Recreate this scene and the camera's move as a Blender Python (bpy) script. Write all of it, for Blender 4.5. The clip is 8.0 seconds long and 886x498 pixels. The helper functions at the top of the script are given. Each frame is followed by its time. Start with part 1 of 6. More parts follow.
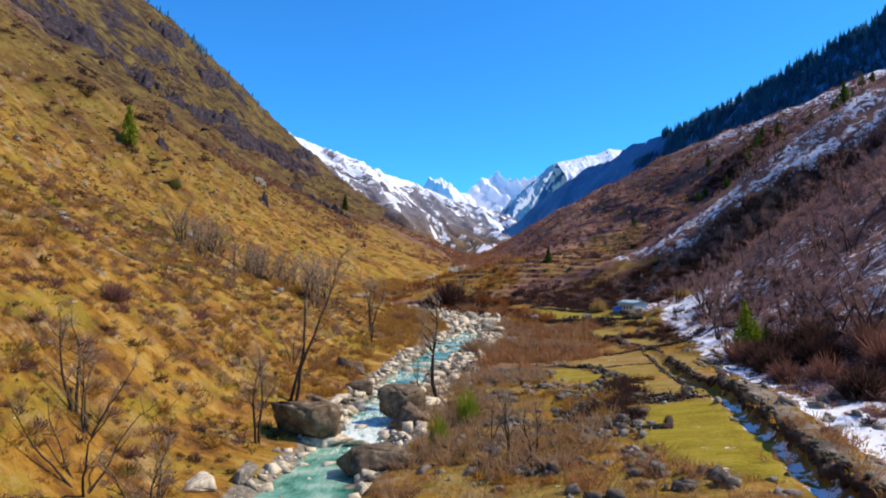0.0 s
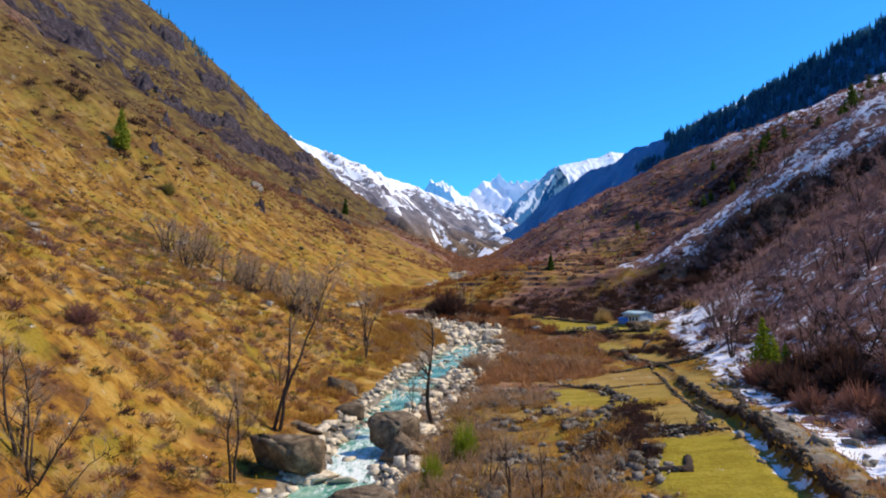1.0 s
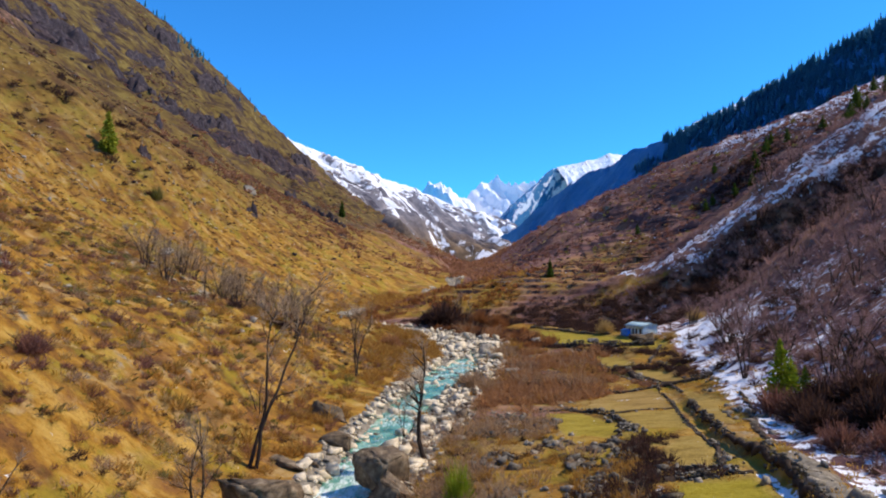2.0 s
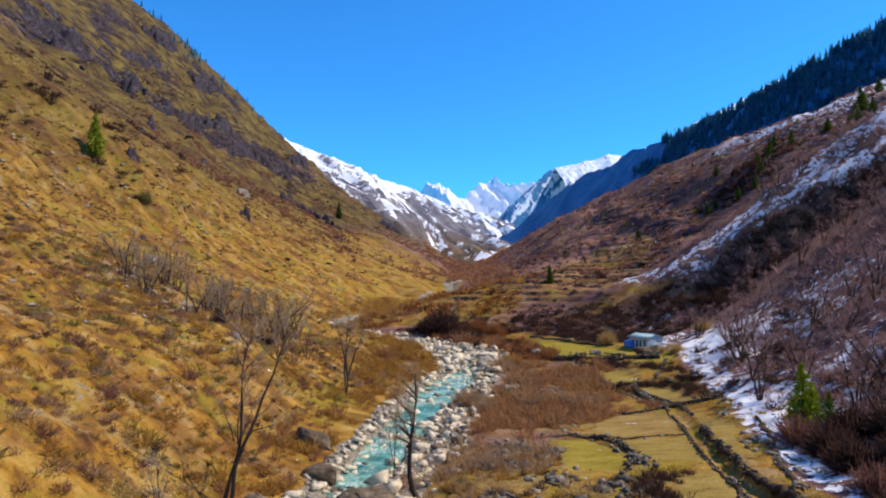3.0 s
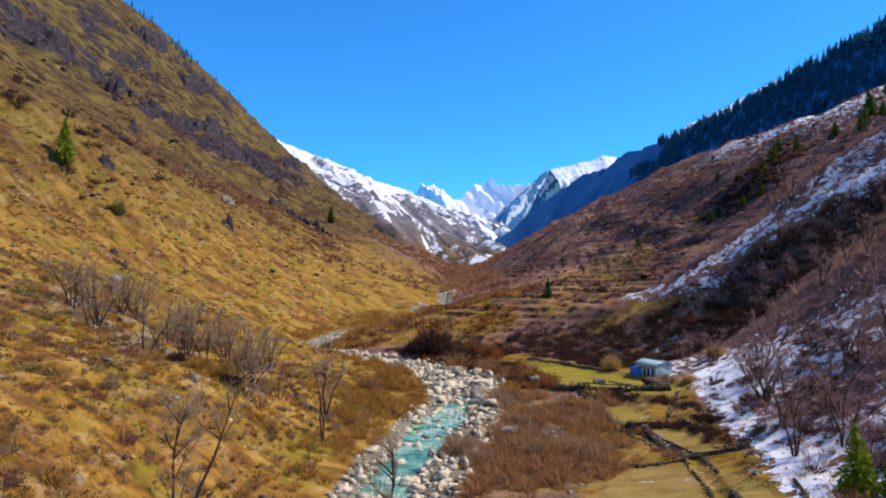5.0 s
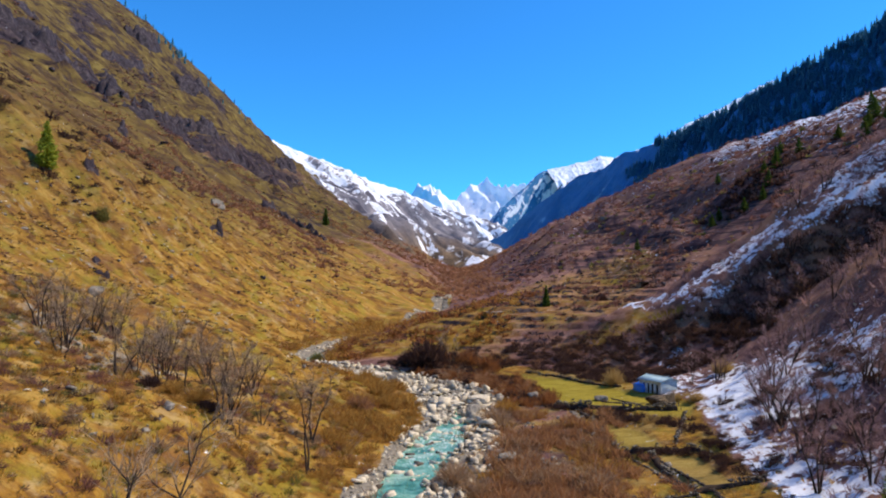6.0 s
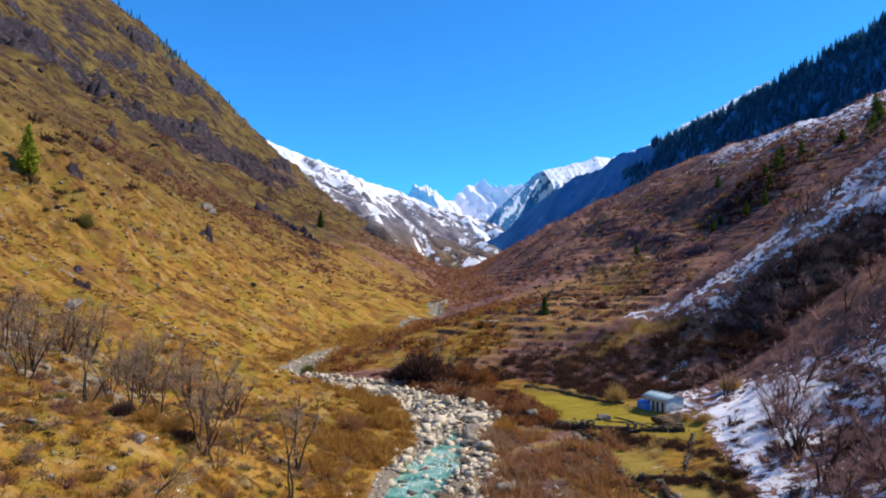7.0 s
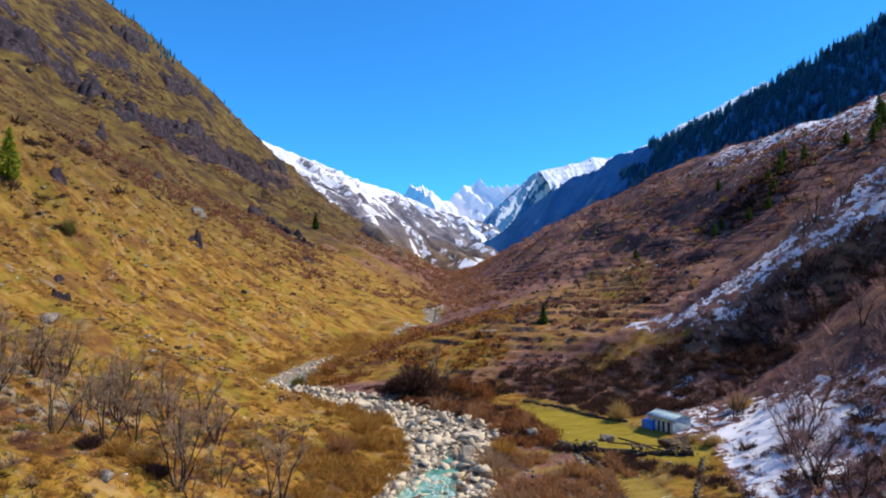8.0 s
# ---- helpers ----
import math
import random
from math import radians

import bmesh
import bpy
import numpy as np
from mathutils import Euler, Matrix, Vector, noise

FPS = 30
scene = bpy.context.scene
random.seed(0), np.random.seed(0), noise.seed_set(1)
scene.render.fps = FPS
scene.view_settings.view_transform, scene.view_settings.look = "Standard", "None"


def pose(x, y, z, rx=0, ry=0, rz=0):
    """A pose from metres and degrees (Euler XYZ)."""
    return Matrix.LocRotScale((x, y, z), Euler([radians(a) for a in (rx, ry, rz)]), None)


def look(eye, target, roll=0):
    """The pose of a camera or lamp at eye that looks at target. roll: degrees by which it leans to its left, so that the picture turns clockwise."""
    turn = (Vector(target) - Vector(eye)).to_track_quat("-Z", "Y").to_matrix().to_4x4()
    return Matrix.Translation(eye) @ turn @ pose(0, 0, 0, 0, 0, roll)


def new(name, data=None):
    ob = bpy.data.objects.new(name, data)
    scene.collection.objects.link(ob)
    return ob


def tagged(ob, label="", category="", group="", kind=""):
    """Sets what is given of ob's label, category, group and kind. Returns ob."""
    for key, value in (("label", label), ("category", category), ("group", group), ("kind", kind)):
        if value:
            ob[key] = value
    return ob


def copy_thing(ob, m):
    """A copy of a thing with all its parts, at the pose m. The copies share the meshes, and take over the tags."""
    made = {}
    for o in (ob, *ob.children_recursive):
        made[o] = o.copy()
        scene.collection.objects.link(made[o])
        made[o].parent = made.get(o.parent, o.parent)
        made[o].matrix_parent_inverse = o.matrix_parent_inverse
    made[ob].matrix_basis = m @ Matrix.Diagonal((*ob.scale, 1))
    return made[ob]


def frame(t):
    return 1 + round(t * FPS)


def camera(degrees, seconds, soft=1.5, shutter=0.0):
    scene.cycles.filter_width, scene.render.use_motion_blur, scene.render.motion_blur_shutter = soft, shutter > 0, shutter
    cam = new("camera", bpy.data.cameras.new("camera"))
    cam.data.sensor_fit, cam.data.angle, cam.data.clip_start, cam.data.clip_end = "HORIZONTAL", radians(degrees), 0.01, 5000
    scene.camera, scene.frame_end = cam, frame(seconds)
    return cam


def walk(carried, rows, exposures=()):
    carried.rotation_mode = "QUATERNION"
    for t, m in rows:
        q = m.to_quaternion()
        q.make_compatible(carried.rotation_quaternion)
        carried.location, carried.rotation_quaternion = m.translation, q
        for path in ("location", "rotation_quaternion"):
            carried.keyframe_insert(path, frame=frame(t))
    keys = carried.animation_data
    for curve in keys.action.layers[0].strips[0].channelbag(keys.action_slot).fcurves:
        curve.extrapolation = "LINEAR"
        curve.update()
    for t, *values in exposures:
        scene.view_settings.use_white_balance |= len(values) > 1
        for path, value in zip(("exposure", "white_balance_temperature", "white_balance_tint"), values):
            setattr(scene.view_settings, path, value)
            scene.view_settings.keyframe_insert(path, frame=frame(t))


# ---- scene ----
cam = camera(67.0, 8.0, soft=1.95)
METRES, EYE, TILT, LEAN, TURN = 60.0, 18.0, 3.0, 0.0, 0.0
ROWS = [
    (0.0, 0.0, 0.0, 0.0, -0.0, 0.0, 0.0),
    (0.5, 0.0057, 0.0559, 0.0128, 0.11, 0.14, 0.01),
    (1.0, 0.0121, 0.1141, 0.0279, 0.13, 0.25, 0.01),
    (1.5, 0.0183, 0.1744, 0.0457, 0.06, 0.32, 0.03),
    (3.0, 0.0339, 0.3564, 0.0979, -0.16, 0.39, 0.03),
    (3.5, 0.0389, 0.4129, 0.1151, -0.23, 0.41, 0.05),
    (4.0, 0.0434, 0.4765, 0.1351, -0.32, 0.44, 0.08),
    (4.5, 0.0482, 0.532, 0.1527, -0.44, 0.47, 0.09),
    (6.0, 0.0614, 0.7143, 0.2154, -0.9, 0.46, 0.14),
    (6.5, 0.0647, 0.7698, 0.235, -1.06, 0.47, 0.16),
    (7.0, 0.0691, 0.833, 0.2571, -1.2, 0.47, 0.19),
    (7.5, 0.0722, 0.8884, 0.2765, -1.35, 0.48, 0.18),
    (8.0, 0.0762, 0.9505, 0.2988, -1.5, 0.48, 0.19),
]
walk(cam, [(t, pose(0, 0, EYE, TILT, LEAN, TURN) @ pose(METRES * x, METRES * y, METRES * z, 90 + pitch, roll, yaw)) for t, x, y, z, yaw, pitch, roll in ROWS])

# ---- sky and sun ----
SUN = Vector((0.645, 0.04, 0.763)).normalized()
world = bpy.data.worlds.new("sky")
scene.world = world
world.use_nodes = True
wn = world.node_tree.nodes
sky = wn.new("ShaderNodeTexSky")
sky.sky_type = "NISHITA"
sky.sun_disc = False
sky.sun_elevation = math.asin(SUN.z)
sky.sun_rotation = math.atan2(SUN.x, SUN.y)
sky.altitude = 2600
sky.air_density, sky.dust_density, sky.ozone_density = 1.0, 0.3, 2.0
deep = wn.new("ShaderNodeMix")
deep.data_type, deep.blend_type = "RGBA", "MULTIPLY"
deep.inputs["Factor"].default_value = 1.0
deep.inputs["B"].default_value = (0.32, 1.3, 2.1, 1)
world.node_tree.links.new(sky.outputs[0], deep.inputs["A"])
world.node_tree.links.new(deep.outputs["Result"], wn["Background"].inputs[0])
wn["Background"].inputs[1].default_value = 0.13
sun_data = bpy.data.lights.new("sun", "SUN")
sun_data.energy, sun_data.angle, sun_data.color = 5.0, radians(0.5), (1.0, 0.865, 0.71)
sun = new("sun", sun_data)
sun.matrix_world = look((0, 0, 400), Vector((0, 0, 400)) - SUN)
# ---- lie of the land ----
def lattice(ix, iy, seed):
    n = (ix.astype(np.int64) * 374761393 + iy.astype(np.int64) * 668265263 + seed * 974634533) & 0xFFFFFFFF
    n = ((n ^ (n >> 13)) * 1274126177) & 0xFFFFFFFF
    return ((n ^ (n >> 16)) & 0xFFFF) / 65535.0


def rough(x, y, seed=1):
    """Smooth random relief, -1 to 1."""
    fx, fy = np.floor(x), np.floor(y)
    u, v = x - fx, y - fy
    u, v = u * u * (3 - 2 * u), v * v * (3 - 2 * v)
    a, b = lattice(fx, fy, seed), lattice(fx + 1, fy, seed)
    c, d = lattice(fx, fy + 1, seed), lattice(fx + 1, fy + 1, seed)
    return (a + (b - a) * u + (c - a) * v + (a - b - c + d) * u * v) * 2 - 1


def fbm(x, y, octaves=4, seed=1, gain=0.5):
    total, amp = 0.0, 1.0
    for k in range(octaves):
        total = total + amp * rough(x * 2 ** k + 17.3 * k, y * 2 ** k - 9.1 * k, seed + k)
        amp *= gain
    return total


def ridged(x, y, octaves=4, seed=1):
    total, amp = 0.0, 1.0
    for k in range(octaves):
        total = total + amp * (1 - 2 * np.abs(rough(x * 2 ** k + 5.7 * k, y * 2 ** k + 3.3 * k, seed + k)))
        amp *= 0.5
    return total


def bend(xs, vs, x):
    """A soft curve through the values vs at the stations xs."""
    xs, vs = np.asarray(xs, float), np.asarray(vs, float)
    m = np.gradient(vs, xs, axis=0)
    x = np.clip(x, xs[0], xs[-1])
    i = np.clip(np.searchsorted(xs, x, side="right") - 1, 0, len(xs) - 2)
    w = xs[i + 1] - xs[i]
    t = (x - xs[i]) / w
    if vs.ndim > 1:
        t, w = t[..., None], w[..., None]
    t2, t3 = t * t, t * t * t
    return (2 * t3 - 3 * t2 + 1) * vs[i] + (t3 - 2 * t2 + t) * w * m[i] + (3 * t2 - 2 * t3) * vs[i + 1] + (t3 - t2) * w * m[i + 1]


def across(table, offsets, y_stations, y, d):
    """The height at the offset d from the river, from cross sections at some places along it."""
    rows = bend(y_stations, table, y)
    xs = np.asarray(offsets, float)
    m = np.gradient(rows, xs, axis=-1)
    d = np.clip(d, xs[0], xs[-1])
    i = np.clip(np.searchsorted(xs, d, side="right") - 1, 0, len(xs) - 2)
    pick = lambda a, j: np.take_along_axis(a, j[..., None], axis=-1)[..., 0]
    w = xs[i + 1] - xs[i]
    t = (d - xs[i]) / w
    t2, t3 = t * t, t * t * t
    return (2 * t3 - 3 * t2 + 1) * pick(rows, i) + (t3 - 2 * t2 + t) * w * pick(m, i) + (3 * t2 - 2 * t3) * pick(rows, i + 1) + (t3 - t2) * w * pick(m, i + 1)


def ease(a, b, x):
    t = np.clip((x - a) / (b - a), 0, 1)
    return t * t * (3 - 2 * t)


RIVER_Y = (-150, 0, 60, 85, 117, 134, 176, 197, 214, 229, 237, 245, 253, 262, 284, 302, 350, 385, 450, 600, 900, 1200, 1600)
RIVER_X = (-30, -18, -13, -10, -8.5, -6.5, 2, 6, 5.5, -6, -14, -24, -33, -37, -34.5, -30, -9, 4, 12, 20, 34, 48, 62)
FLOOR_Y = (-150, 0, 80, 140, 200, 250, 310, 385, 600, 900, 1200, 1600)
FLOOR_Z = (-13, -5, -0.5, 2.5, 5.5, 9.2, 14.5, 20.5, 33, 50, 66, 84)
LEFT_D = (0, 12, 25, 50, 100, 160, 240, 330, 450, 600, 800)
LEFT_Y = (-150, 80, 140, 200, 235, 268, 380, 600, 900, 1300, 1600)
LEFT = (
    (0, 2, 12, 30, 66, 110, 170, 240, 330, 450, 600),
    (0, 2, 12, 30, 64, 106, 166, 236, 330, 450, 600),
    (0, 3, 12, 20.5, 51, 98, 162, 236, 330, 450, 600),
    (0, 1.2, 4, 12, 35, 87, 158, 232, 330, 450, 600),
    (0, 2, 6, 15, 41, 95, 162, 236, 335, 455, 600),
    (0, 3, 10, 23, 68, 116, 180, 250, 345, 460, 600),
    (0, 3, 10, 20, 48, 86, 142, 205, 290, 410, 560),
    (0, 3, 8, 18, 42, 74, 122, 185, 282, 405, 560),
    (0, 3, 8, 16, 36, 62, 108, 165, 265, 400, 560),
    (0, 3, 8, 19, 45, 82, 130, 203, 310, 470, 620),
    (0, 3, 8, 19, 45, 82, 130, 203, 306, 455, 600),
)
RIGHT_D = (0, 15, 40, 60, 75, 100, 130, 180, 250, 350, 500)
RIGHT_Y = (-150, 80, 140, 200, 235, 248, 262, 285, 310, 380, 500, 650, 800, 1000, 1250, 1600)
RIGHT = (
    (0, 2, 5, 10, 20, 42, 68, 95, 120, 140, 150),
    (0, 2, 5, 8, 18, 40, 66, 95, 120, 140, 150),
    (0, 0.8, 1.2, 5.7, 14, 33.5, 58, 90, 112, 130, 140),
    (0, 1, 3.6, 7.2, 14.5, 35, 60, 92, 116, 130, 140),
    (0, 1, 2, 4.5, 11, 29, 57, 88, 100, 105, 110),
    (0, 1.5, 2.5, 4.5, 7, 21, 42, 68, 85, 100, 105),
    (0, 1.5, 5, 9, 12, 17, 22, 36, 64, 90, 110),
    (0, 3, 8, 13, 15, 17, 24, 46, 90, 125, 140),
    (0, 3, 10, 14, 15.5, 17.5, 26, 52, 98, 135, 150),
    (0, 4, 10, 14, 17, 23, 36, 78, 118, 140, 150),
    (0, 4, 13, 20, 26, 38, 55, 86, 120, 130, 125),
    (0, 4, 14, 24, 33, 48, 64, 90, 122, 115, 100),
    (0, 4, 15, 28, 36, 48, 64, 89, 106, 94, 80),
    (0, 4, 16, 27, 34, 45, 57, 67, 68, 55, 40),
    (0, 3, 8, 14, 18, 25, 32, 40, 40, 30, 20),
    (0, 3, 8, 14, 18, 25, 32, 40, 40, 30, 20),
)


def river_x(y):
    return bend(RIVER_Y, RIVER_X, y)


def floor_z(y):
    return bend(FLOOR_Y, FLOOR_Z, y)


def base_land(x, y):
    """The land without its small forms."""
    d = x - river_x(y)
    left = across(LEFT, LEFT_D, LEFT_Y, y, -d)
    right = across(RIGHT, RIGHT_D, RIGHT_Y, y, d)
    return floor_z(y) + np.where(d < 0, left, right)


BED_Y = (-150, 0, 60, 100, 130, 160, 190, 215, 229, 237, 245, 253, 262, 284, 302, 316, 342, 346, 366, 372, 399, 403, 430, 438, 1600)
BED_LEFT = (6, 6, 7.5, 6, 4.2, 3.8, 4.5, 8, 9, 12, 11, 9, 7, 4.5, 3.5, 0.1, 0.1, 2.6, 3, 0.1, 0.1, 4.5, 5, 0.1, 0.1)
BED_RIGHT = (7, 7, 6, 10, 15, 17, 13, 14, 13, 13, 12, 8.5, 7, 4.5, 3.5, 0.1, 0.1, 2.6, 3, 0.1, 0.1, 4.5, 5, 0.1, 0.1)
WATER_Y = (-150, 0, 50, 64, 76, 90, 110, 120, 132, 145, 155, 166, 178, 188, 196, 214, 240, 280, 400)
WATER_W = (4, 5, 5.2, 4.9, 4.6, 3.8, 3.4, 3.6, 3.8, 3.6, 4.0, 4.8, 5.0, 2.6, 0.4, 0.3, 0.3, 0.3, 0.3)
WATER_D = (0, 0, 0, 0, 0, 0, 1.0, 2.2, 2.8, 3.0, 2.6, 3.0, 3.6, 4.5, 3.0, 1.0, 0, 0, 0)


def off_stream(x, y):
    """The offset from the middle of the stream, in half widths."""
    return np.abs(x - river_x(y) - np.interp(y, WATER_Y, WATER_D)) / np.interp(y, WATER_Y, WATER_W)


def bed(x, y):
    """1 on the stony river bed, 0 off it."""
    d = x - river_x(y) + (1.2 + 1.6 * ease(236, 345, y)) * fbm(x / 9, y / 9, 3, 41)
    w = np.where(d < 0, np.interp(y, BED_Y, BED_LEFT), np.interp(y, BED_Y, BED_RIGHT))
    return 1 - ease(0.8, 1.15, np.abs(d) / w)


FIELDS = []


def field(green, *corners):
    FIELDS.append((green, np.array(corners, float)))


field(1.0, (23.9, 79.5), (31.2, 79), (28.2, 58), (25.0, 48.5), (20.0, 56), (18.5, 64))
field(0.8, (17.8, 120), (23, 120), (27, 108), (22.7, 102), (17.8, 104))
field(0.0, (23.6, 124), (31.8, 137), (40, 133), (37.2, 119.5), (31.2, 119))
field(0.3, (26.8, 117.5), (36.8, 117.5), (33.7, 101.5), (27.5, 106))
field(0.45, (36.5, 178), (42.5, 170), (44, 158), (36.2, 161.5))
field(0.15, (41.5, 155), (46.8, 151.5), (46.6, 138), (40.8, 139))
field(0.9, (28, 231), (38.6, 222), (47.4, 206.5), (51.5, 189), (48, 181), (38, 183.5), (33.5, 190.5))
field(0.75, (46.5, 182.2), (51.8, 189), (55.5, 186.5), (56.7, 179.5), (53.5, 172), (43, 179.8))
field(0.2, (42.5, 132), (45, 121), (38, 98), (36.5, 105), (39.5, 117))
field(0.25, (31, 98), (34.5, 97), (32.5, 85), (26, 84), (25.5, 90))


def inside(x, y, corners, soft):
    """1 inside a convex outline, falling to 0 over the distance soft."""
    c = corners
    area = np.sum(c[:, 0] * np.roll(c[:, 1], -1) - np.roll(c[:, 0], -1) * c[:, 1])
    turn = 1 if area > 0 else -1
    least = np.full(np.shape(x), 1e9)
    for k in range(len(c)):
        (ax, ay), (bx, by) = c[k], c[(k + 1) % len(c)]
        n = math.hypot(bx - ax, by - ay)
        least = np.minimum(least, turn * ((bx - ax) * (y - ay) - (by - ay) * (x - ax)) / n)
    return ease(-soft, soft, least)


DITCH_Y = (30, 46, 49, 61, 76, 96, 104, 113, 126, 136, 150, 165)
DITCH_X = (24.5, 26.2, 26.6, 29, 32.2, 34.3, 35.5, 37.4, 40.2, 41.3, 39.5, 36)
SNOW_Y = (-150, 0, 45, 62, 80, 100, 112, 130, 150, 170, 181, 187, 193, 200, 208, 218, 230)
SNOW_X = (26, 28, 31, 34, 36, 40, 43, 48, 50, 54, 57, 54, 52.5, 58, 57, 60, 75)


def ditch(x, y):
    return (1 - ease(0.55, 1.15, np.abs(x - np.interp(y, DITCH_Y, DITCH_X)))) * ease(34, 40, y) * (1 - ease(160, 165, y))


def edge_y(x):
    """The line of the spur where the shaded slope breaks off."""
    return np.interp(x, (55, 62, 69, 76, 82, 97, 113, 131, 200, 300), (262, 256, 247, 238, 233.5, 229.5, 223.5, 215, 189, 150))


def slopes(x, y):
    """The slopes with their gullies and hummocks, before terraces and fields; and the offset from the river."""
    z = base_land(x, y)
    d = x - river_x(y)
    away = ease(10, 30, np.abs(d))
    hill = np.where(d < 0, away, ease(55, 80, d))
    far = ease(250, 700, y)
    z = z + hill * (1.1 * fbm(x / 14, y / 14, 4, 3) + far * 6 * (ridged(x / 90 + y / 200, y / 90, 4, 11) - 0.4))
    gully = ridged(y / 24 + 0.5 * rough(x / 30, y / 30, 33) + x / 160, x / 130, 3, 31)
    z = z + np.where(d < 0, ease(30, 70, -d), 0) * (1 - 0.4 * far) * 1.7 * gully
    ledges = ease(130, 220, -d) * (1 - 0.7 * ease(440, 540, -d)) * ease(340, 520, y)
    z = z + ledges * (2.0 * fbm(x / 16, y / 22, 3, 45) + 7.5 * (ridged(x / 34 + y / 90, y / 60, 4, 37) - 0.3))
    folds = ease(60, 120, d) * (1 - 0.8 * ease(150, 230, d)) * ease(290, 380, y)
    z = z + folds * 4.0 * (ridged(x / 30, y / 42 + x / 60, 3, 39) - 0.3)
    near = 1 - ease(300, 420, y)
    z = z + near * away * (0.2 * fbm(x / 2.6, y / 2.6, 2, 7) + np.where(d < 0, 0.95, 0.3) * np.maximum(fbm(x / 4.5, y / 4.5, 3, 19), -0.2))
    return z, d


def terraces(x, y, z, d):
    """How strongly the hillside is terraced, and how far up its own step a place lies."""
    steps = ease(246, 256, y) * (1 - ease(600, 700, y)) * ease(28, 40, d) * (1 - ease(150, 180, d) * 0.6) * ease(-0.5, 0.2, fbm(x / 60, y / 60, 2, 35) + 0.8 * (1 - ease(110, 150, d)))
    rise = 2.2 + 1.2 * ease(380, 480, y)
    return steps, rise, z / rise - np.floor(z / rise)


def track(x, y):
    """The built-up track beside the water channel."""
    d = x - np.interp(y, DITCH_Y, DITCH_X)
    return ease(0.7, 1.4, d) * (1 - ease(3.2, 6.5, d)) * ease(30, 40, y) * (1 - 0.5 * ease(76, 92, y)) * (1 - ease(104, 128, y))


def land(x, y):
    """The height of the ground."""
    x, y = np.asarray(x, float), np.asarray(y, float)
    z, d = slopes(x, y)
    steps, rise, part_ = terraces(x, y, z, d)
    z = z + steps * (0.62 + 0.3 * fbm(x / 15, y / 15, 2, 68)) * rise * (ease(0.62, 1.0, part_) - part_)
    z = z + 2.2 * np.exp(-((y - edge_y(x)) / 5.0) ** 2) * ease(70, 80, x) * (1 - ease(200, 260, x))
    z = z - 3.0 * np.exp(-((y - edge_y(x) + 12) / 7.0) ** 2) * ease(74, 90, x) * (1 - ease(200, 260, x))
    # unseen shoulder, added out of view to cast shade along the edge
    z = z + 24 * np.exp(-((y - edge_y(x) + 14) / 12.0) ** 2) * ease(136, 160, x) * (1 - ease(210, 270, x))
    stony = bed(x, y)
    water = 1 - ease(0.75, 1.3, off_stream(x, y))
    z = z + stony * (0.22 * fbm(x / 1.7, y / 1.7, 2, 5) - 0.25) - water * (0.75 + 0.3 * ease(112, 125, y))
    for green, corners in FIELDS:
        if np.size(x) > 1 or abs(float(np.ravel(y)[0]) - corners[0, 1]) < 60:
            m = inside(x, y, corners, 0.5)
            middle = corners.mean(0)
            level = float(base_land(middle[:1], middle[1:])[0])
            z = z + m * (level + 0.55 * (base_land(x, y) - level) + 0.04 * rough(x, y, 9) - z)
    z = z + 6.5 * ease(400, 424, y) * (1 - ease(440, 540, y)) * np.exp(-((x - 8) / 15) ** 2) + 4.0 * ease(343, 360, y) * (1 - ease(372, 402, y)) * np.exp(-((x + 7) / 11) ** 2)
    return z - 0.5 * ditch(x, y) + 1.25 * track(x, y)
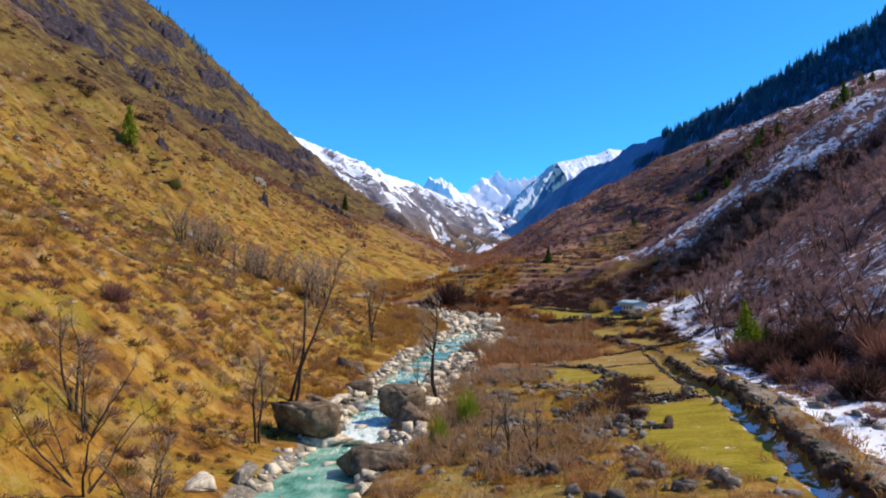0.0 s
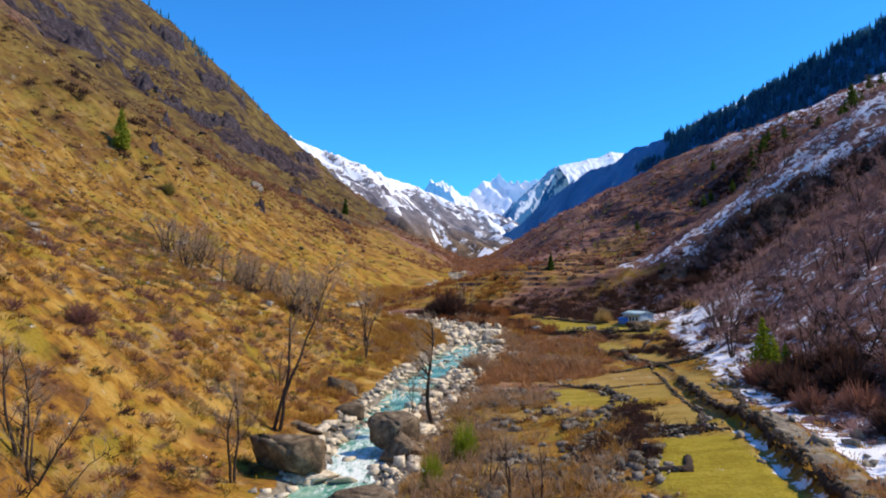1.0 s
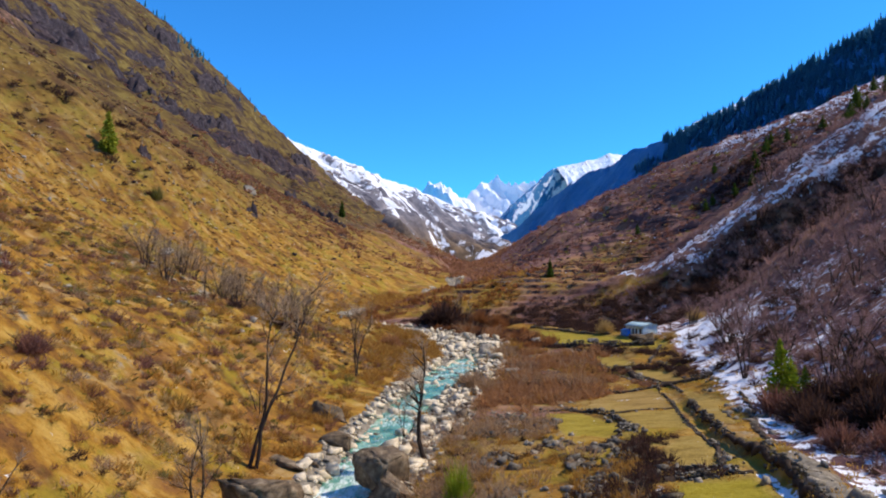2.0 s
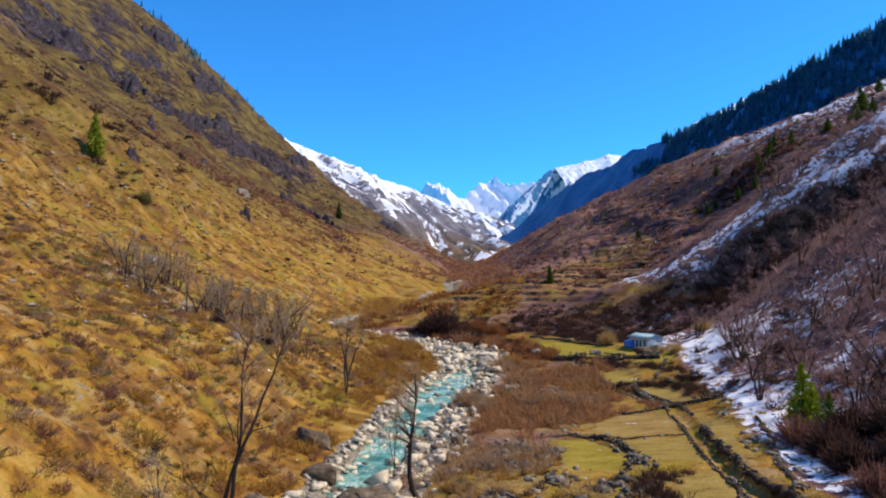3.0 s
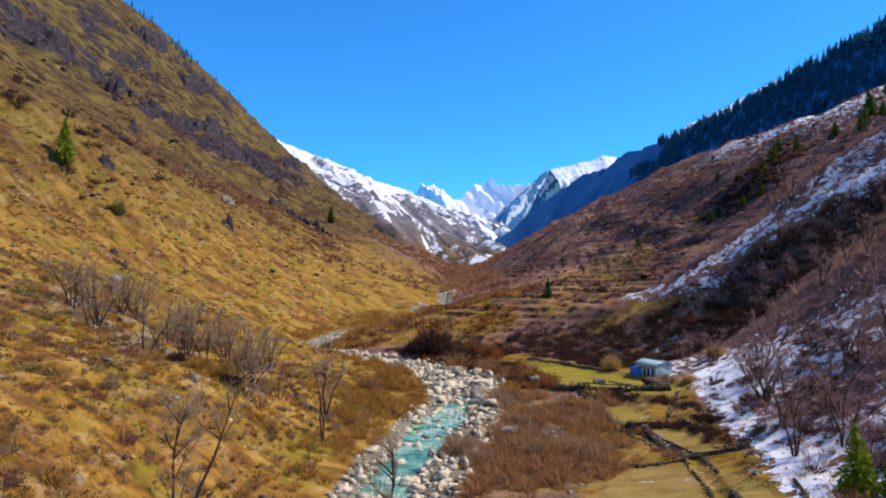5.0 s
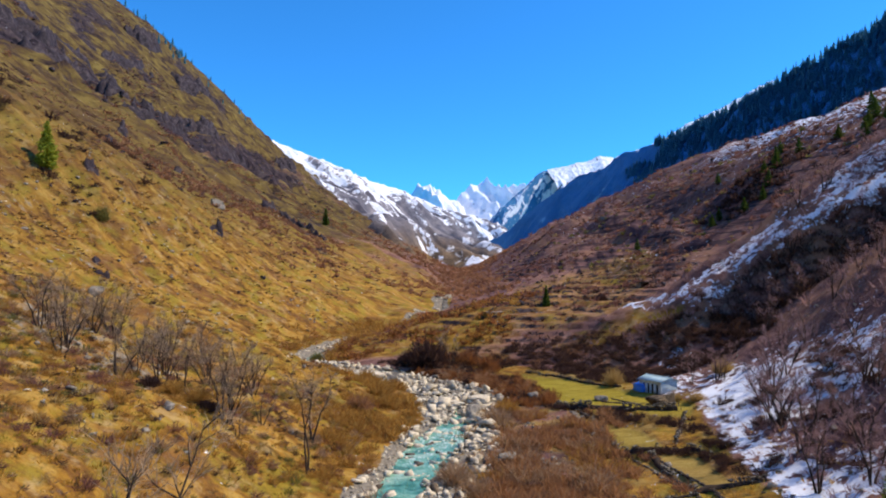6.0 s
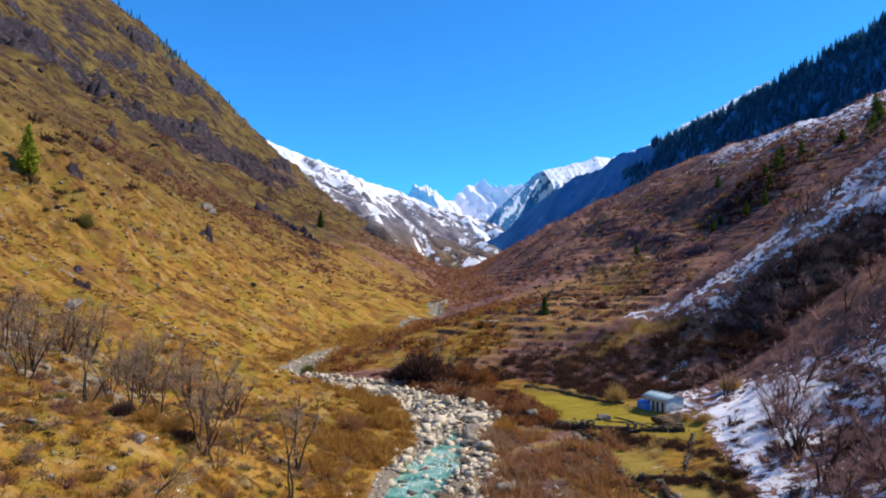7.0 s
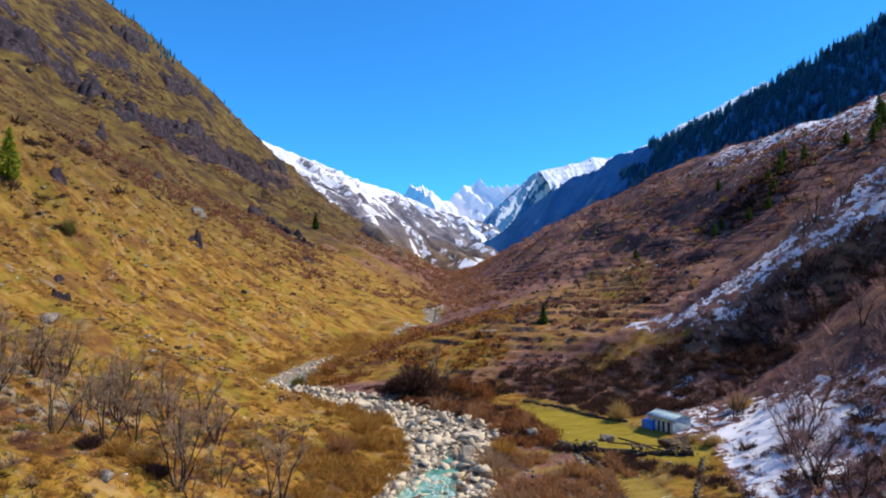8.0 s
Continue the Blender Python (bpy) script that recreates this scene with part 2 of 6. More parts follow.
# ---- materials ----
class Nodes:
    """Short hand for building a node material."""

    def __init__(self, name, roughness=0.9):
        self.m = bpy.data.materials.new(name)
        self.m.use_nodes = True
        self.t = self.m.node_tree
        self.shader = self.t.nodes["Principled BSDF"]
        self.shader.inputs["Roughness"].default_value = roughness
        self.shader.inputs["Specular IOR Level"].default_value = 0.25

    def put(self, value, socket):
        if isinstance(value, bpy.types.NodeSocket):
            self.t.links.new(value, socket)
        elif isinstance(value, (tuple, list)) and len(value) == 3 and socket.type == "RGBA":
            socket.default_value = (*value, 1)
        else:
            socket.default_value = value

    def where(self):
        return self.t.nodes.new("ShaderNodeNewGeometry").outputs["Position"]

    def own(self):
        return self.t.nodes.new("ShaderNodeTexCoord").outputs["Object"]

    def stretch(self, vector, scale, turn=(0, 0, 0)):
        n = self.t.nodes.new("ShaderNodeMapping")
        n.inputs["Scale"].default_value = scale
        n.inputs["Rotation"].default_value = turn
        self.put(vector, n.inputs["Vector"])
        return n.outputs[0]

    def noise(self, vector, scale, detail=4.0, rough_=0.6, warp=0.0):
        n = self.t.nodes.new("ShaderNodeTexNoise")
        self.put(vector, n.inputs["Vector"])
        n.inputs["Scale"].default_value = scale
        n.inputs["Detail"].default_value = detail
        n.inputs["Roughness"].default_value = rough_
        n.inputs["Distortion"].default_value = warp
        return n.outputs["Fac"]

    def cells(self, vector, scale, feature="F1"):
        n = self.t.nodes.new("ShaderNodeTexVoronoi")
        n.feature = feature
        self.put(vector, n.inputs["Vector"])
        n.inputs["Scale"].default_value = scale
        return n

    def attr(self, name):
        n = self.t.nodes.new("ShaderNodeAttribute")
        n.attribute_name = name
        return n.outputs["Fac"]

    def island(self):
        return self.t.nodes.new("ShaderNodeNewGeometry").outputs["Random Per Island"]

    def lot(self):
        return self.t.nodes.new("ShaderNodeObjectInfo").outputs["Random"]

    def step(self, value, a, b):
        n = self.t.nodes.new("ShaderNodeMapRange")
        n.interpolation_type = "SMOOTHSTEP"
        self.put(value, n.inputs["Value"])
        n.inputs["From Min"].default_value = a
        n.inputs["From Max"].default_value = b
        return n.outputs["Result"]

    def math(self, op, a, b=0.0):
        n = self.t.nodes.new("ShaderNodeMath")
        n.operation = op
        self.put(a, n.inputs[0])
        self.put(b, n.inputs[1])
        return n.outputs[0]

    def mix(self, fac, a, b, kind="MIX"):
        n = self.t.nodes.new("ShaderNodeMix")
        n.data_type, n.blend_type = "RGBA", kind
        self.put(fac, n.inputs["Factor"])
        self.put(a, n.inputs["A"])
        self.put(b, n.inputs["B"])
        return n.outputs["Result"]

    def ramp(self, fac, *stops):
        n = self.t.nodes.new("ShaderNodeValToRGB")
        e = n.color_ramp.elements
        while len(e) < len(stops):
            e.new(0.5)
        for el, (p, c) in zip(e, stops):
            el.position, el.color = p, (*c, 1)
        self.put(fac, n.inputs["Fac"])
        return n.outputs["Color"]

    def bump(self, height, strength, distance):
        n = self.t.nodes.new("ShaderNodeBump")
        self.put(height, n.inputs["Height"])
        n.inputs["Strength"].default_value = strength
        n.inputs["Distance"].default_value = distance
        self.put(n.outputs[0], self.shader.inputs["Normal"])

    def thin(self, color, share=0.5):
        """Lets part of the light through, as thin stems, blades and needles do."""
        t = self.t.nodes.new("ShaderNodeBsdfTranslucent")
        mixed_ = self.t.nodes.new("ShaderNodeMixShader")
        self.put(color, t.inputs["Color"])
        mixed_.inputs["Fac"].default_value = share
        self.shader.inputs["Specular IOR Level"].default_value = 0.05
        self.t.links.new(self.shader.outputs[0], mixed_.inputs[1])
        self.t.links.new(t.outputs[0], mixed_.inputs[2])
        self.t.links.new(mixed_.outputs[0], self.t.nodes["Material Output"].inputs["Surface"])

    def done(self, color=None, **inputs):
        if color is not None:
            self.put(color, self.shader.inputs["Base Color"])
        for k, v in inputs.items():
            self.put(v, self.shader.inputs[k.replace("_", " ")])
        return self.m


def make_ground():
    k = Nodes("ground", 0.95)
    p = k.where()
    slope = k.stretch(p, (0.42, 1.0, 0.6))
    mid, fine = k.noise(slope, 0.4, 6, 0.66, 0.1), k.noise(p, 2.2, 4, 0.7)
    blot = k.noise(slope, 0.19, 6, 0.68, 0.2)
    tone = k.math("ADD", k.math("MULTIPLY", k.math("SUBTRACT", mid, 0.5), 1.15), k.math("ADD", k.math("MULTIPLY", k.math("SUBTRACT", blot, 0.5), 1.1), 0.5))
    grass = k.ramp(tone, (0.26, (0.065, 0.03, 0.013)), (0.42, (0.19, 0.088, 0.02)), (0.53, (0.31, 0.158, 0.023)), (0.7, (0.42, 0.255, 0.058)))
    olive = k.step(k.noise(p, 0.13, 5, 0.65), 0.47, 0.62)
    grass = k.mix(k.math("MULTIPLY", olive, 0.75), grass, (0.25, 0.19, 0.022))
    grass = k.mix(k.math("MULTIPLY", k.step(k.noise(p, 0.21, 6, 0.7), 0.53, 0.66), 0.6), grass, (0.44, 0.31, 0.14))
    rust = k.step(k.noise(k.stretch(p, (0.55, 1.0, 0.55)), 0.1, 7, 0.68), 0.5, 0.66)
    grass = k.mix(k.math("MULTIPLY", rust, 0.7), grass, (0.19, 0.085, 0.034))
    grass = k.mix(k.math("MULTIPLY", k.step(fine, 0.52, 0.7), 0.42), grass, (0.1, 0.052, 0.02))
    high = k.ramp(k.noise(k.stretch(p, (0.8, 1, 0.8)), 0.06, 9, 0.72, 0.0), (0.36, (0.02, 0.013, 0.012)), (0.43, (0.055, 0.033, 0.022)), (0.51, (0.104, 0.067, 0.02)), (0.64, (0.195, 0.138, 0.038)))
    grass = k.mix(k.attr("high"), grass, high)
    scrub = k.ramp(k.math("ADD", k.math("MULTIPLY", mid, 0.5), k.math("MULTIPLY", fine, 0.5)),
                   (0.35, (0.068, 0.033, 0.031)), (0.5, (0.22, 0.11, 0.084)), (0.65, (0.37, 0.222, 0.158)))
    patchy = k.noise(p, 0.035, 7, 0.7)
    scrub = k.mix(k.math("MULTIPLY", k.step(patchy, 0.48, 0.6), 0.7), scrub, (0.068, 0.037, 0.048))
    scrub = k.mix(k.math("MULTIPLY", k.step(patchy, 0.47, 0.38), 0.5), scrub, (0.34, 0.18, 0.09))
    ledges = k.step(k.noise(k.stretch(p, (0.05, 0.035, 1.0)), 0.42, 3, 0.6, 0.3), 0.49, 0.57)
    scrub = k.mix(k.math("MULTIPLY", k.math("MULTIPLY", ledges, k.attr("ledge")), 0.95), scrub, (0.05, 0.03, 0.033))
    base = k.mix(k.step(k.math("ADD", k.attr("scrub"), k.math("SUBTRACT", mid, 0.5)), 0.3, 0.7), grass, scrub)
    turf = k.ramp(k.math("ADD", k.math("MULTIPLY", mid, 0.6), k.math("MULTIPLY", fine, 0.4)), (0.35, (0.19, 0.115, 0.032)), (0.5, (0.31, 0.2, 0.058)), (0.65, (0.4, 0.275, 0.1)))
    base = k.mix(k.step(k.attr("field"), 0.4, 0.6), base, turf)
    green = k.ramp(k.math("ADD", k.math("MULTIPLY", mid, 0.6), k.math("MULTIPLY", fine, 0.4)), (0.35, (0.18, 0.135, 0.01)), (0.5, (0.285, 0.225, 0.016)), (0.65, (0.37, 0.295, 0.035)))
    base = k.mix(k.math("MULTIPLY", k.attr("green"), 0.9), base, green)
    stone_n = k.noise(k.stretch(p, (1, 1, 0.35)), 0.12, 8, 0.72, 1.0)
    stone = k.ramp(stone_n, (0.4, (0.01, 0.008, 0.011)), (0.5, (0.035, 0.024, 0.028)), (0.64, (0.09, 0.066, 0.06)))
    base = k.mix(k.step(k.math("ADD", k.attr("rock"), k.math("MULTIPLY", k.math("SUBTRACT", k.noise(p, 0.15, 6, 0.7), 0.5), 1.6)), 0.4, 0.6), base, stone)
    pebble = k.cells(p, 1.7)
    gravel = k.mix(k.math("MULTIPLY", pebble.outputs["Distance"], 0.9), (0.34, 0.29, 0.215), (0.1, 0.085, 0.062))
    base = k.mix(k.step(k.math("ADD", k.attr("gravel"), k.math("MULTIPLY", k.math("SUBTRACT", mid, 0.5), 1.4)), 0.4, 0.6), base, gravel)
    white = k.step(k.math("ADD", k.attr("snow"), k.math("MULTIPLY", k.math("SUBTRACT", k.noise(p, 0.4, 7, 0.74), 0.5), 2.9)), 0.47, 0.54)
    base = k.mix(white, base, (0.82, 0.84, 0.88))
    k.bump(k.math("ADD", k.math("MULTIPLY", mid, 1.0), k.math("MULTIPLY", fine, 0.35)), 0.9, 0.6)
    k.shader.inputs["Specular IOR Level"].default_value = 0.08
    return k.done(base, Roughness=0.95)


def make_mountain(name, dark, mid, light):
    k = Nodes(name, 0.9)
    p = k.where()
    n = k.noise(p, 0.012, 10, 0.68, 0.6)
    stone = k.ramp(n, (0.36, dark), (0.5, mid), (0.64, light))
    low = k.ramp(k.noise(p, 0.03, 8, 0.7), (0.4, (0.06, 0.04, 0.028)), (0.6, (0.2, 0.13, 0.07)))
    base = k.mix(k.attr("low"), stone, low)
    white = k.step(k.math("ADD", k.attr("snow"), k.math("MULTIPLY", k.math("SUBTRACT", k.noise(p, 0.02, 9, 0.75, 1.5), 0.5), 2.2)), 0.46, 0.56)
    base = k.mix(white, base, (0.86, 0.87, 0.9))
    k.bump(n, 0.9, 14.0)
    return k.done(base)


GROUND = make_ground()
MOUNTAIN = make_mountain("mountain_rock_and_snow", (0.075, 0.068, 0.085), (0.185, 0.17, 0.185), (0.32, 0.285, 0.28))
# distance haze is painted into this rock as a blue base colour
HAZE_ROCK = make_mountain("haze_tinted_rock_and_snow", (0.03, 0.15, 0.3), (0.042, 0.185, 0.36), (0.06, 0.215, 0.4))


def make_bark():
    k = Nodes("bark", 0.9)
    p = k.own()
    n = k.noise(k.stretch(p, (6, 6, 1.2)), 2.0, 6, 0.7)
    base = k.ramp(n, (0.3, (0.02, 0.013, 0.009)), (0.55, (0.058, 0.038, 0.026)), (0.75, (0.12, 0.09, 0.065)))
    k.bump(n, 0.6, 0.05)
    return k.done(base)


def make_twigs(name, a, b):
    k = Nodes(name, 0.9)
    base = k.mix(k.island(), a, b)
    base = k.mix(k.math("MULTIPLY", k.step(k.noise(k.where(), 0.8, 4, 0.7), 0.45, 0.7), 0.35), base, (a[0] * 0.6, a[1] * 0.6, a[2] * 0.6))
    k.thin(base)
    return k.done(base)


def make_foliage(name, dark, light, tip, share=0.35):
    k = Nodes(name, 0.75)
    base = k.mix(k.island(), dark, light)
    base = k.mix(k.step(k.noise(k.where(), 0.9, 3), 0.5, 0.75), base, tip)
    k.thin(base, share)
    return k.done(base)


def make_boulder(name, dark, mid, light, size):
    k = Nodes(name, 0.85)
    p = k.own()
    n = k.noise(p, size, 8, 0.7, 0.4)
    base = k.ramp(n, (0.33, dark), (0.5, mid), (0.68, light))
    spots = k.step(k.noise(p, size * 5, 4, 0.7), 0.58, 0.7)
    base = k.mix(k.math("MULTIPLY", spots, 0.5), base, (0.06, 0.055, 0.045))
    base = k.mix(k.math("MULTIPLY", k.island(), 0.35), base, mid)
    k.bump(n, 0.8, 0.25 / size)
    return k.done(base)


def make_water():
    k = Nodes("glacial_water", 0.12)
    p = k.where()
    flow = k.stretch(p, (0.55, 0.22, 0.5), (0, 0, 0.15))
    broken = k.noise(flow, 1.6, 6, 0.65, 1.2)
    streak = k.noise(k.stretch(p, (1.6, 0.35, 1)), 1.3, 5, 0.7, 0.6)
    deep = k.ramp(k.noise(p, 0.25, 4), (0.35, (0.03, 0.15, 0.1)), (0.5, (0.13, 0.33, 0.23)), (0.66, (0.36, 0.52, 0.39)))
    foam = k.step(k.math("ADD", k.math("ADD", k.math("MULTIPLY", broken, 0.7), k.math("MULTIPLY", streak, 0.5)), k.math("MULTIPLY", k.attr("rapid"), 0.36)), 0.76, 0.98)
    base = k.mix(foam, deep, (0.76, 0.8, 0.73))
    k.bump(k.math("ADD", broken, k.math("MULTIPLY", streak, 0.5)), 0.7, 0.35)
    k.shader.inputs["Specular IOR Level"].default_value = 0.15
    return k.done(base, Roughness=k.math("ADD", 0.12, k.math("MULTIPLY", foam, 0.6)))


def make_plain(name, color, roughness, metal=0.0, grime=0.25, scale=1.5):
    k = Nodes(name, roughness)
    p = k.own()
    n = k.noise(p, scale, 6, 0.7)
    low = tuple(c * (1 - grime) for c in color)
    k.bump(k.noise(p, scale * 8, 3), 0.2, 0.02)
    return k.done(k.mix(k.step(n, 0.4, 0.65), low, color), Metallic=metal)


TWIG_TAN = make_twigs("tan_twigs", (0.29, 0.175, 0.095), (0.55, 0.37, 0.215))
TWIG_RUST = make_twigs("rust_twigs", (0.2, 0.075, 0.025), (0.42, 0.18, 0.065))
TWIG_STRAW = make_twigs("straw_twigs", (0.34, 0.22, 0.07), (0.6, 0.42, 0.17))
TWIG_OLIVE = make_twigs("olive_twigs", (0.12, 0.11, 0.03), (0.3, 0.27, 0.08))
BARK = make_bark()
TWIG_GREY = make_twigs("grey_twigs", (0.32, 0.225, 0.14), (0.6, 0.45, 0.3))
TWIG_THICKET = make_twigs("thicket_twigs", (0.28, 0.13, 0.056), (0.55, 0.3, 0.138))
TWIG_MAUVE = make_twigs("mauve_twigs", (0.215, 0.128, 0.124), (0.45, 0.29, 0.275))
TWIG_RED = make_twigs("dark_red_twigs", (0.16, 0.072, 0.056), (0.36, 0.18, 0.13))
TWIG_BROWN = make_twigs("red_brown_twigs", (0.24, 0.108, 0.052), (0.5, 0.26, 0.135))
TWIG_OCHRE = make_twigs("ochre_twigs", (0.3, 0.145, 0.03), (0.62, 0.36, 0.09))
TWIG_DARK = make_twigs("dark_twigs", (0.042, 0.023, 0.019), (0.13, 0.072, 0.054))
GRASS = make_twigs("dry_grass_blades", (0.36, 0.185, 0.025), (0.66, 0.41, 0.085))
GRASS_OLIVE = make_twigs("olive_grass_blades", (0.26, 0.19, 0.02), (0.48, 0.36, 0.05))
NEEDLES = make_foliage("dark_needles", (0.035, 0.065, 0.012), (0.11, 0.165, 0.025), (0.15, 0.21, 0.03))
NEEDLES_BRIGHT = make_foliage("bright_needles", (0.13, 0.18, 0.012), (0.33, 0.4, 0.028), (0.44, 0.5, 0.045))
NEEDLES_MID = make_foliage("olive_needles", (0.17, 0.21, 0.02), (0.4, 0.43, 0.05), (0.52, 0.54, 0.07))
# needles coloured blue to carry the haze in front of far trees
HAZE_FOREST = make_foliage("haze_tinted_needles", (0.085, 0.255, 0.36), (0.09, 0.27, 0.37), (0.09, 0.275, 0.35), 0.75)
BOULDER = make_boulder("boulder_granite", (0.028, 0.02, 0.014), (0.15, 0.105, 0.062), (0.36, 0.28, 0.175), 0.7)
PALE_STONE = make_boulder("pale_river_stone", (0.25, 0.2, 0.13), (0.64, 0.54, 0.375), (0.84, 0.74, 0.55), 1.6)
GREY_STONE = make_boulder("grey_field_stone", (0.075, 0.064, 0.05), (0.24, 0.205, 0.155), (0.46, 0.4, 0.305), 2.0)
DARK_ROCK = make_boulder("dark_cliff_rock", (0.006, 0.004, 0.007), (0.03, 0.02, 0.024), (0.12, 0.09, 0.085), 0.16)
DARK_STONE = make_boulder("mossy_wall_stone", (0.035, 0.028, 0.02), (0.12, 0.1, 0.072), (0.27, 0.235, 0.18), 2.0)
WATER = make_water()
# ---- ground ----
def sheet(name, xs, ys, height, material, attrs):
    """A sheet of land over the stations xs and ys."""
    X, Y = np.meshgrid(xs, ys)
    Z = height(X, Y)
    nx, ny = len(xs), len(ys)
    i = (np.arange(ny - 1)[:, None] * nx + np.arange(nx - 1)[None, :]).ravel()
    quads = np.stack([i, i + 1, i + nx + 1, i + nx], 1)
    me = bpy.data.meshes.new(name)
    me.vertices.add(nx * ny)
    me.vertices.foreach_set("co", np.stack([X.ravel(), Y.ravel(), Z.ravel()], 1).ravel())
    me.loops.add(quads.size)
    me.loops.foreach_set("vertex_index", quads.ravel())
    me.polygons.add(len(quads))
    me.polygons.foreach_set("loop_start", np.arange(0, quads.size, 4))
    me.update(calc_edges=True)
    me.polygons.foreach_set("use_smooth", np.ones(len(quads), bool))
    for key, values in attrs(X, Y, Z).items():
        me.attributes.new(key, "FLOAT", "POINT").data.foreach_set("value", values.ravel().astype(np.float32))
    me.materials.append(material)
    return new(name, me)


def stretch_out(start, step, growth, end):
    out = [start]
    while abs(out[-1] - start) < abs(end - start):
        out.append(out[-1] + step)
        step *= growth
    return out


def BEHIND_HUT(x, y):
    """The dark scrubby bank above the fields."""
    low = np.interp(x, (20, 30, 38, 46, 50, 75), (238, 238, 229, 215, 208, 206))
    return ease(-1, 3, y - low) * ease(24, 30, x) * (1 - ease(74, 88, x + 0.6 * (y - 225))) * (1 - ease(-3, 3, y - np.interp(x, (20, 35, 50, 62, 75), (252, 250, 245, 240, 235))))


def ground_kinds(X, Y, Z):
    d = X - river_x(Y)
    patch = fbm(X / 40, Y / 40, 3, 21)
    wob = 18 * fbm(X / 60, Y / 60, 3, 23)
    band = 1 - ease(24, 60, np.abs(-d - 356 + 0.12 * (Y - 700) + wob))
    band = band * ease(380, 520, Y) * (1 - ease(1150, 1300, Y))
    upper = ease(400, 440, -d) * ease(0.1, 0.6, fbm(X / 50 + Y / 90, Y / 90, 4, 25)) * 0.68
    haze = (1 - ease(45, 110, np.abs(-d - 335 + 0.12 * (Y - 700) + wob))) * ease(330, 480, Y) * (1 - ease(1250, 1450, Y))
    rock = np.maximum(0.7 * band, upper) * ease(30, 60, -d)
    steps, _, level = terraces(X, Y, *slopes(X, Y))
    rock = np.maximum(rock, 0.6 * steps * ease(0.6, 0.7, level) * (1 - ease(0.93, 1.0, level)) * ease(-0.35, 0.25, fbm(X / 12, Y / 12, 3, 67)))
    rib = np.abs(X + 120 + 0.486 * (Y - 577) * (Y < 577) + 9 * fbm(X / 25, Y / 25, 3, 93))
    rock = np.maximum(rock, 0.8 * (1 - ease(6, 17, rib)) * ease(415, 455, Y) * (1 - ease(640, 760, Y)) * ease(-0.2, 0.3, fbm(X / 20, Y / 30, 3, 94)))
    scree = ease(0.15, 0.6, fbm(X / 11, Y / 11, 3, 57)) * 0.36 * (1 - ease(250, 330, Y))
    scree = np.maximum(scree, 0.44 * (1 - ease(0.6, 1.3, np.hypot((X + 58) / 18, (Y - 165) / 28))))
    stony = np.maximum(np.maximum(bed(X, Y), scree * ease(14, 22, -d)), 0.62 * track(X, Y))
    edge = np.interp(Y, SNOW_Y, SNOW_X)
    shade = ease(-1.5, 4, X - edge) * (1 - ease(-4, 3, Y - edge_y(X) + 6 * (1 - ease(60, 76, X))))
    bright = (1 - ease(8, 17, np.hypot((X - 64) * 1.1, (Y - 184) * 0.5)))
    foot = 1 - ease(1, 10 + 6 * ease(130, 165, Y), X - edge)
    snow = shade * (0.27 + 0.02 * ease(110, 165, Y) + 0.27 * foot + 0.5 * patch) + 0.4 * bright * shade
    rim = (1 - ease(3 + 0.1 * np.clip(X - 95, 0, 80), 8 + 0.2 * np.clip(X - 95, 0, 80), np.abs(Y - 5 - edge_y(X)))) * ease(62, 68, X) * (1 - ease(190, 230, X))
    snow = np.maximum(snow, rim * (0.6 + 0.3 * fbm(X / 12, Y / 6, 2, 53) - 0.06 * ease(100, 130, X)))
    # less snow just below the edge, to keep the painted shade band dark
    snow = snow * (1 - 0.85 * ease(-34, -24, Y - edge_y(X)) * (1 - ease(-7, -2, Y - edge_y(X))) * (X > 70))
    high = ease(248, 275, Y) * ease(70, 95, d)
    crest = ease(160, 240, d) * ease(310, 400, Y) * (1 - ease(520, 680, Y))
    snow = np.maximum(snow, high * (0.05 + 0.14 * patch) + crest * 0.6)
    snow = np.maximum(snow, 0.55 * ditch(X, Y) * (Y < 80))
    scrub = np.maximum(shade * 1.25, np.maximum(ease(240, 260, Y) * ease(10, 30, d), ease(-6, 1, Y - edge_y(X)) * ease(62, 75, X))) + ease(500, 1000, Y) * 0.45 * ease(-260, -100, d)
    scrub = np.maximum(scrub, ease(420, 700, Y) * 0.85 * ease(-180, 10, d + 70 * fbm(X / 50, Y / 50, 3, 29)))
    scrub = np.maximum(scrub, BEHIND_HUT(X, Y))
    scrub = np.maximum(scrub, 0.45 * haze * ease(-0.3, 0.3, fbm(X / 45 + Y / 80, Y / 80, 3, 24)))
    right = np.interp(Y, BED_Y, BED_RIGHT)
    scrub = np.maximum(scrub, ease(0.9, 1.1, d / right) * (1 - ease(26, 34, d)) * 0.8 * ease(104, 124, Y))
    bench = ease(250, 262, Y) * (1 - ease(400, 460, Y)) * ease(30, 45, d) * (1 - ease(105, 140, d))
    scrub = scrub * (1 - 0.55 * bench)
    scrub = scrub * (1 - 0.6 * ease(250, 262, Y) * (1 - ease(340, 370, Y)) * (1 - ease(50, 70, d)) * 1.2)
    upland = 0.85 * ease(35, 140, -d) * ease(150, 320, Y) * (1 - 0.35 * ease(330, 520, Y) * (1 - ease(60, 160, -d))) + 0.4 * ease(170, 310, -d) * ease(360, 640, Y) + 0.4 * ease(500, 900, Y) * ease(-20, 20, -d)
    snow = snow * (1 - 0.5 * BEHIND_HUT(X, Y) * (X < 62))
    plain = ease(8, 14, d) * (1 - ease(-4, 1, X - edge)) * (1 - ease(225, 240, Y)) * (0.44 + 0.18 * fbm(X / 5, Y / 5, 3, 49))
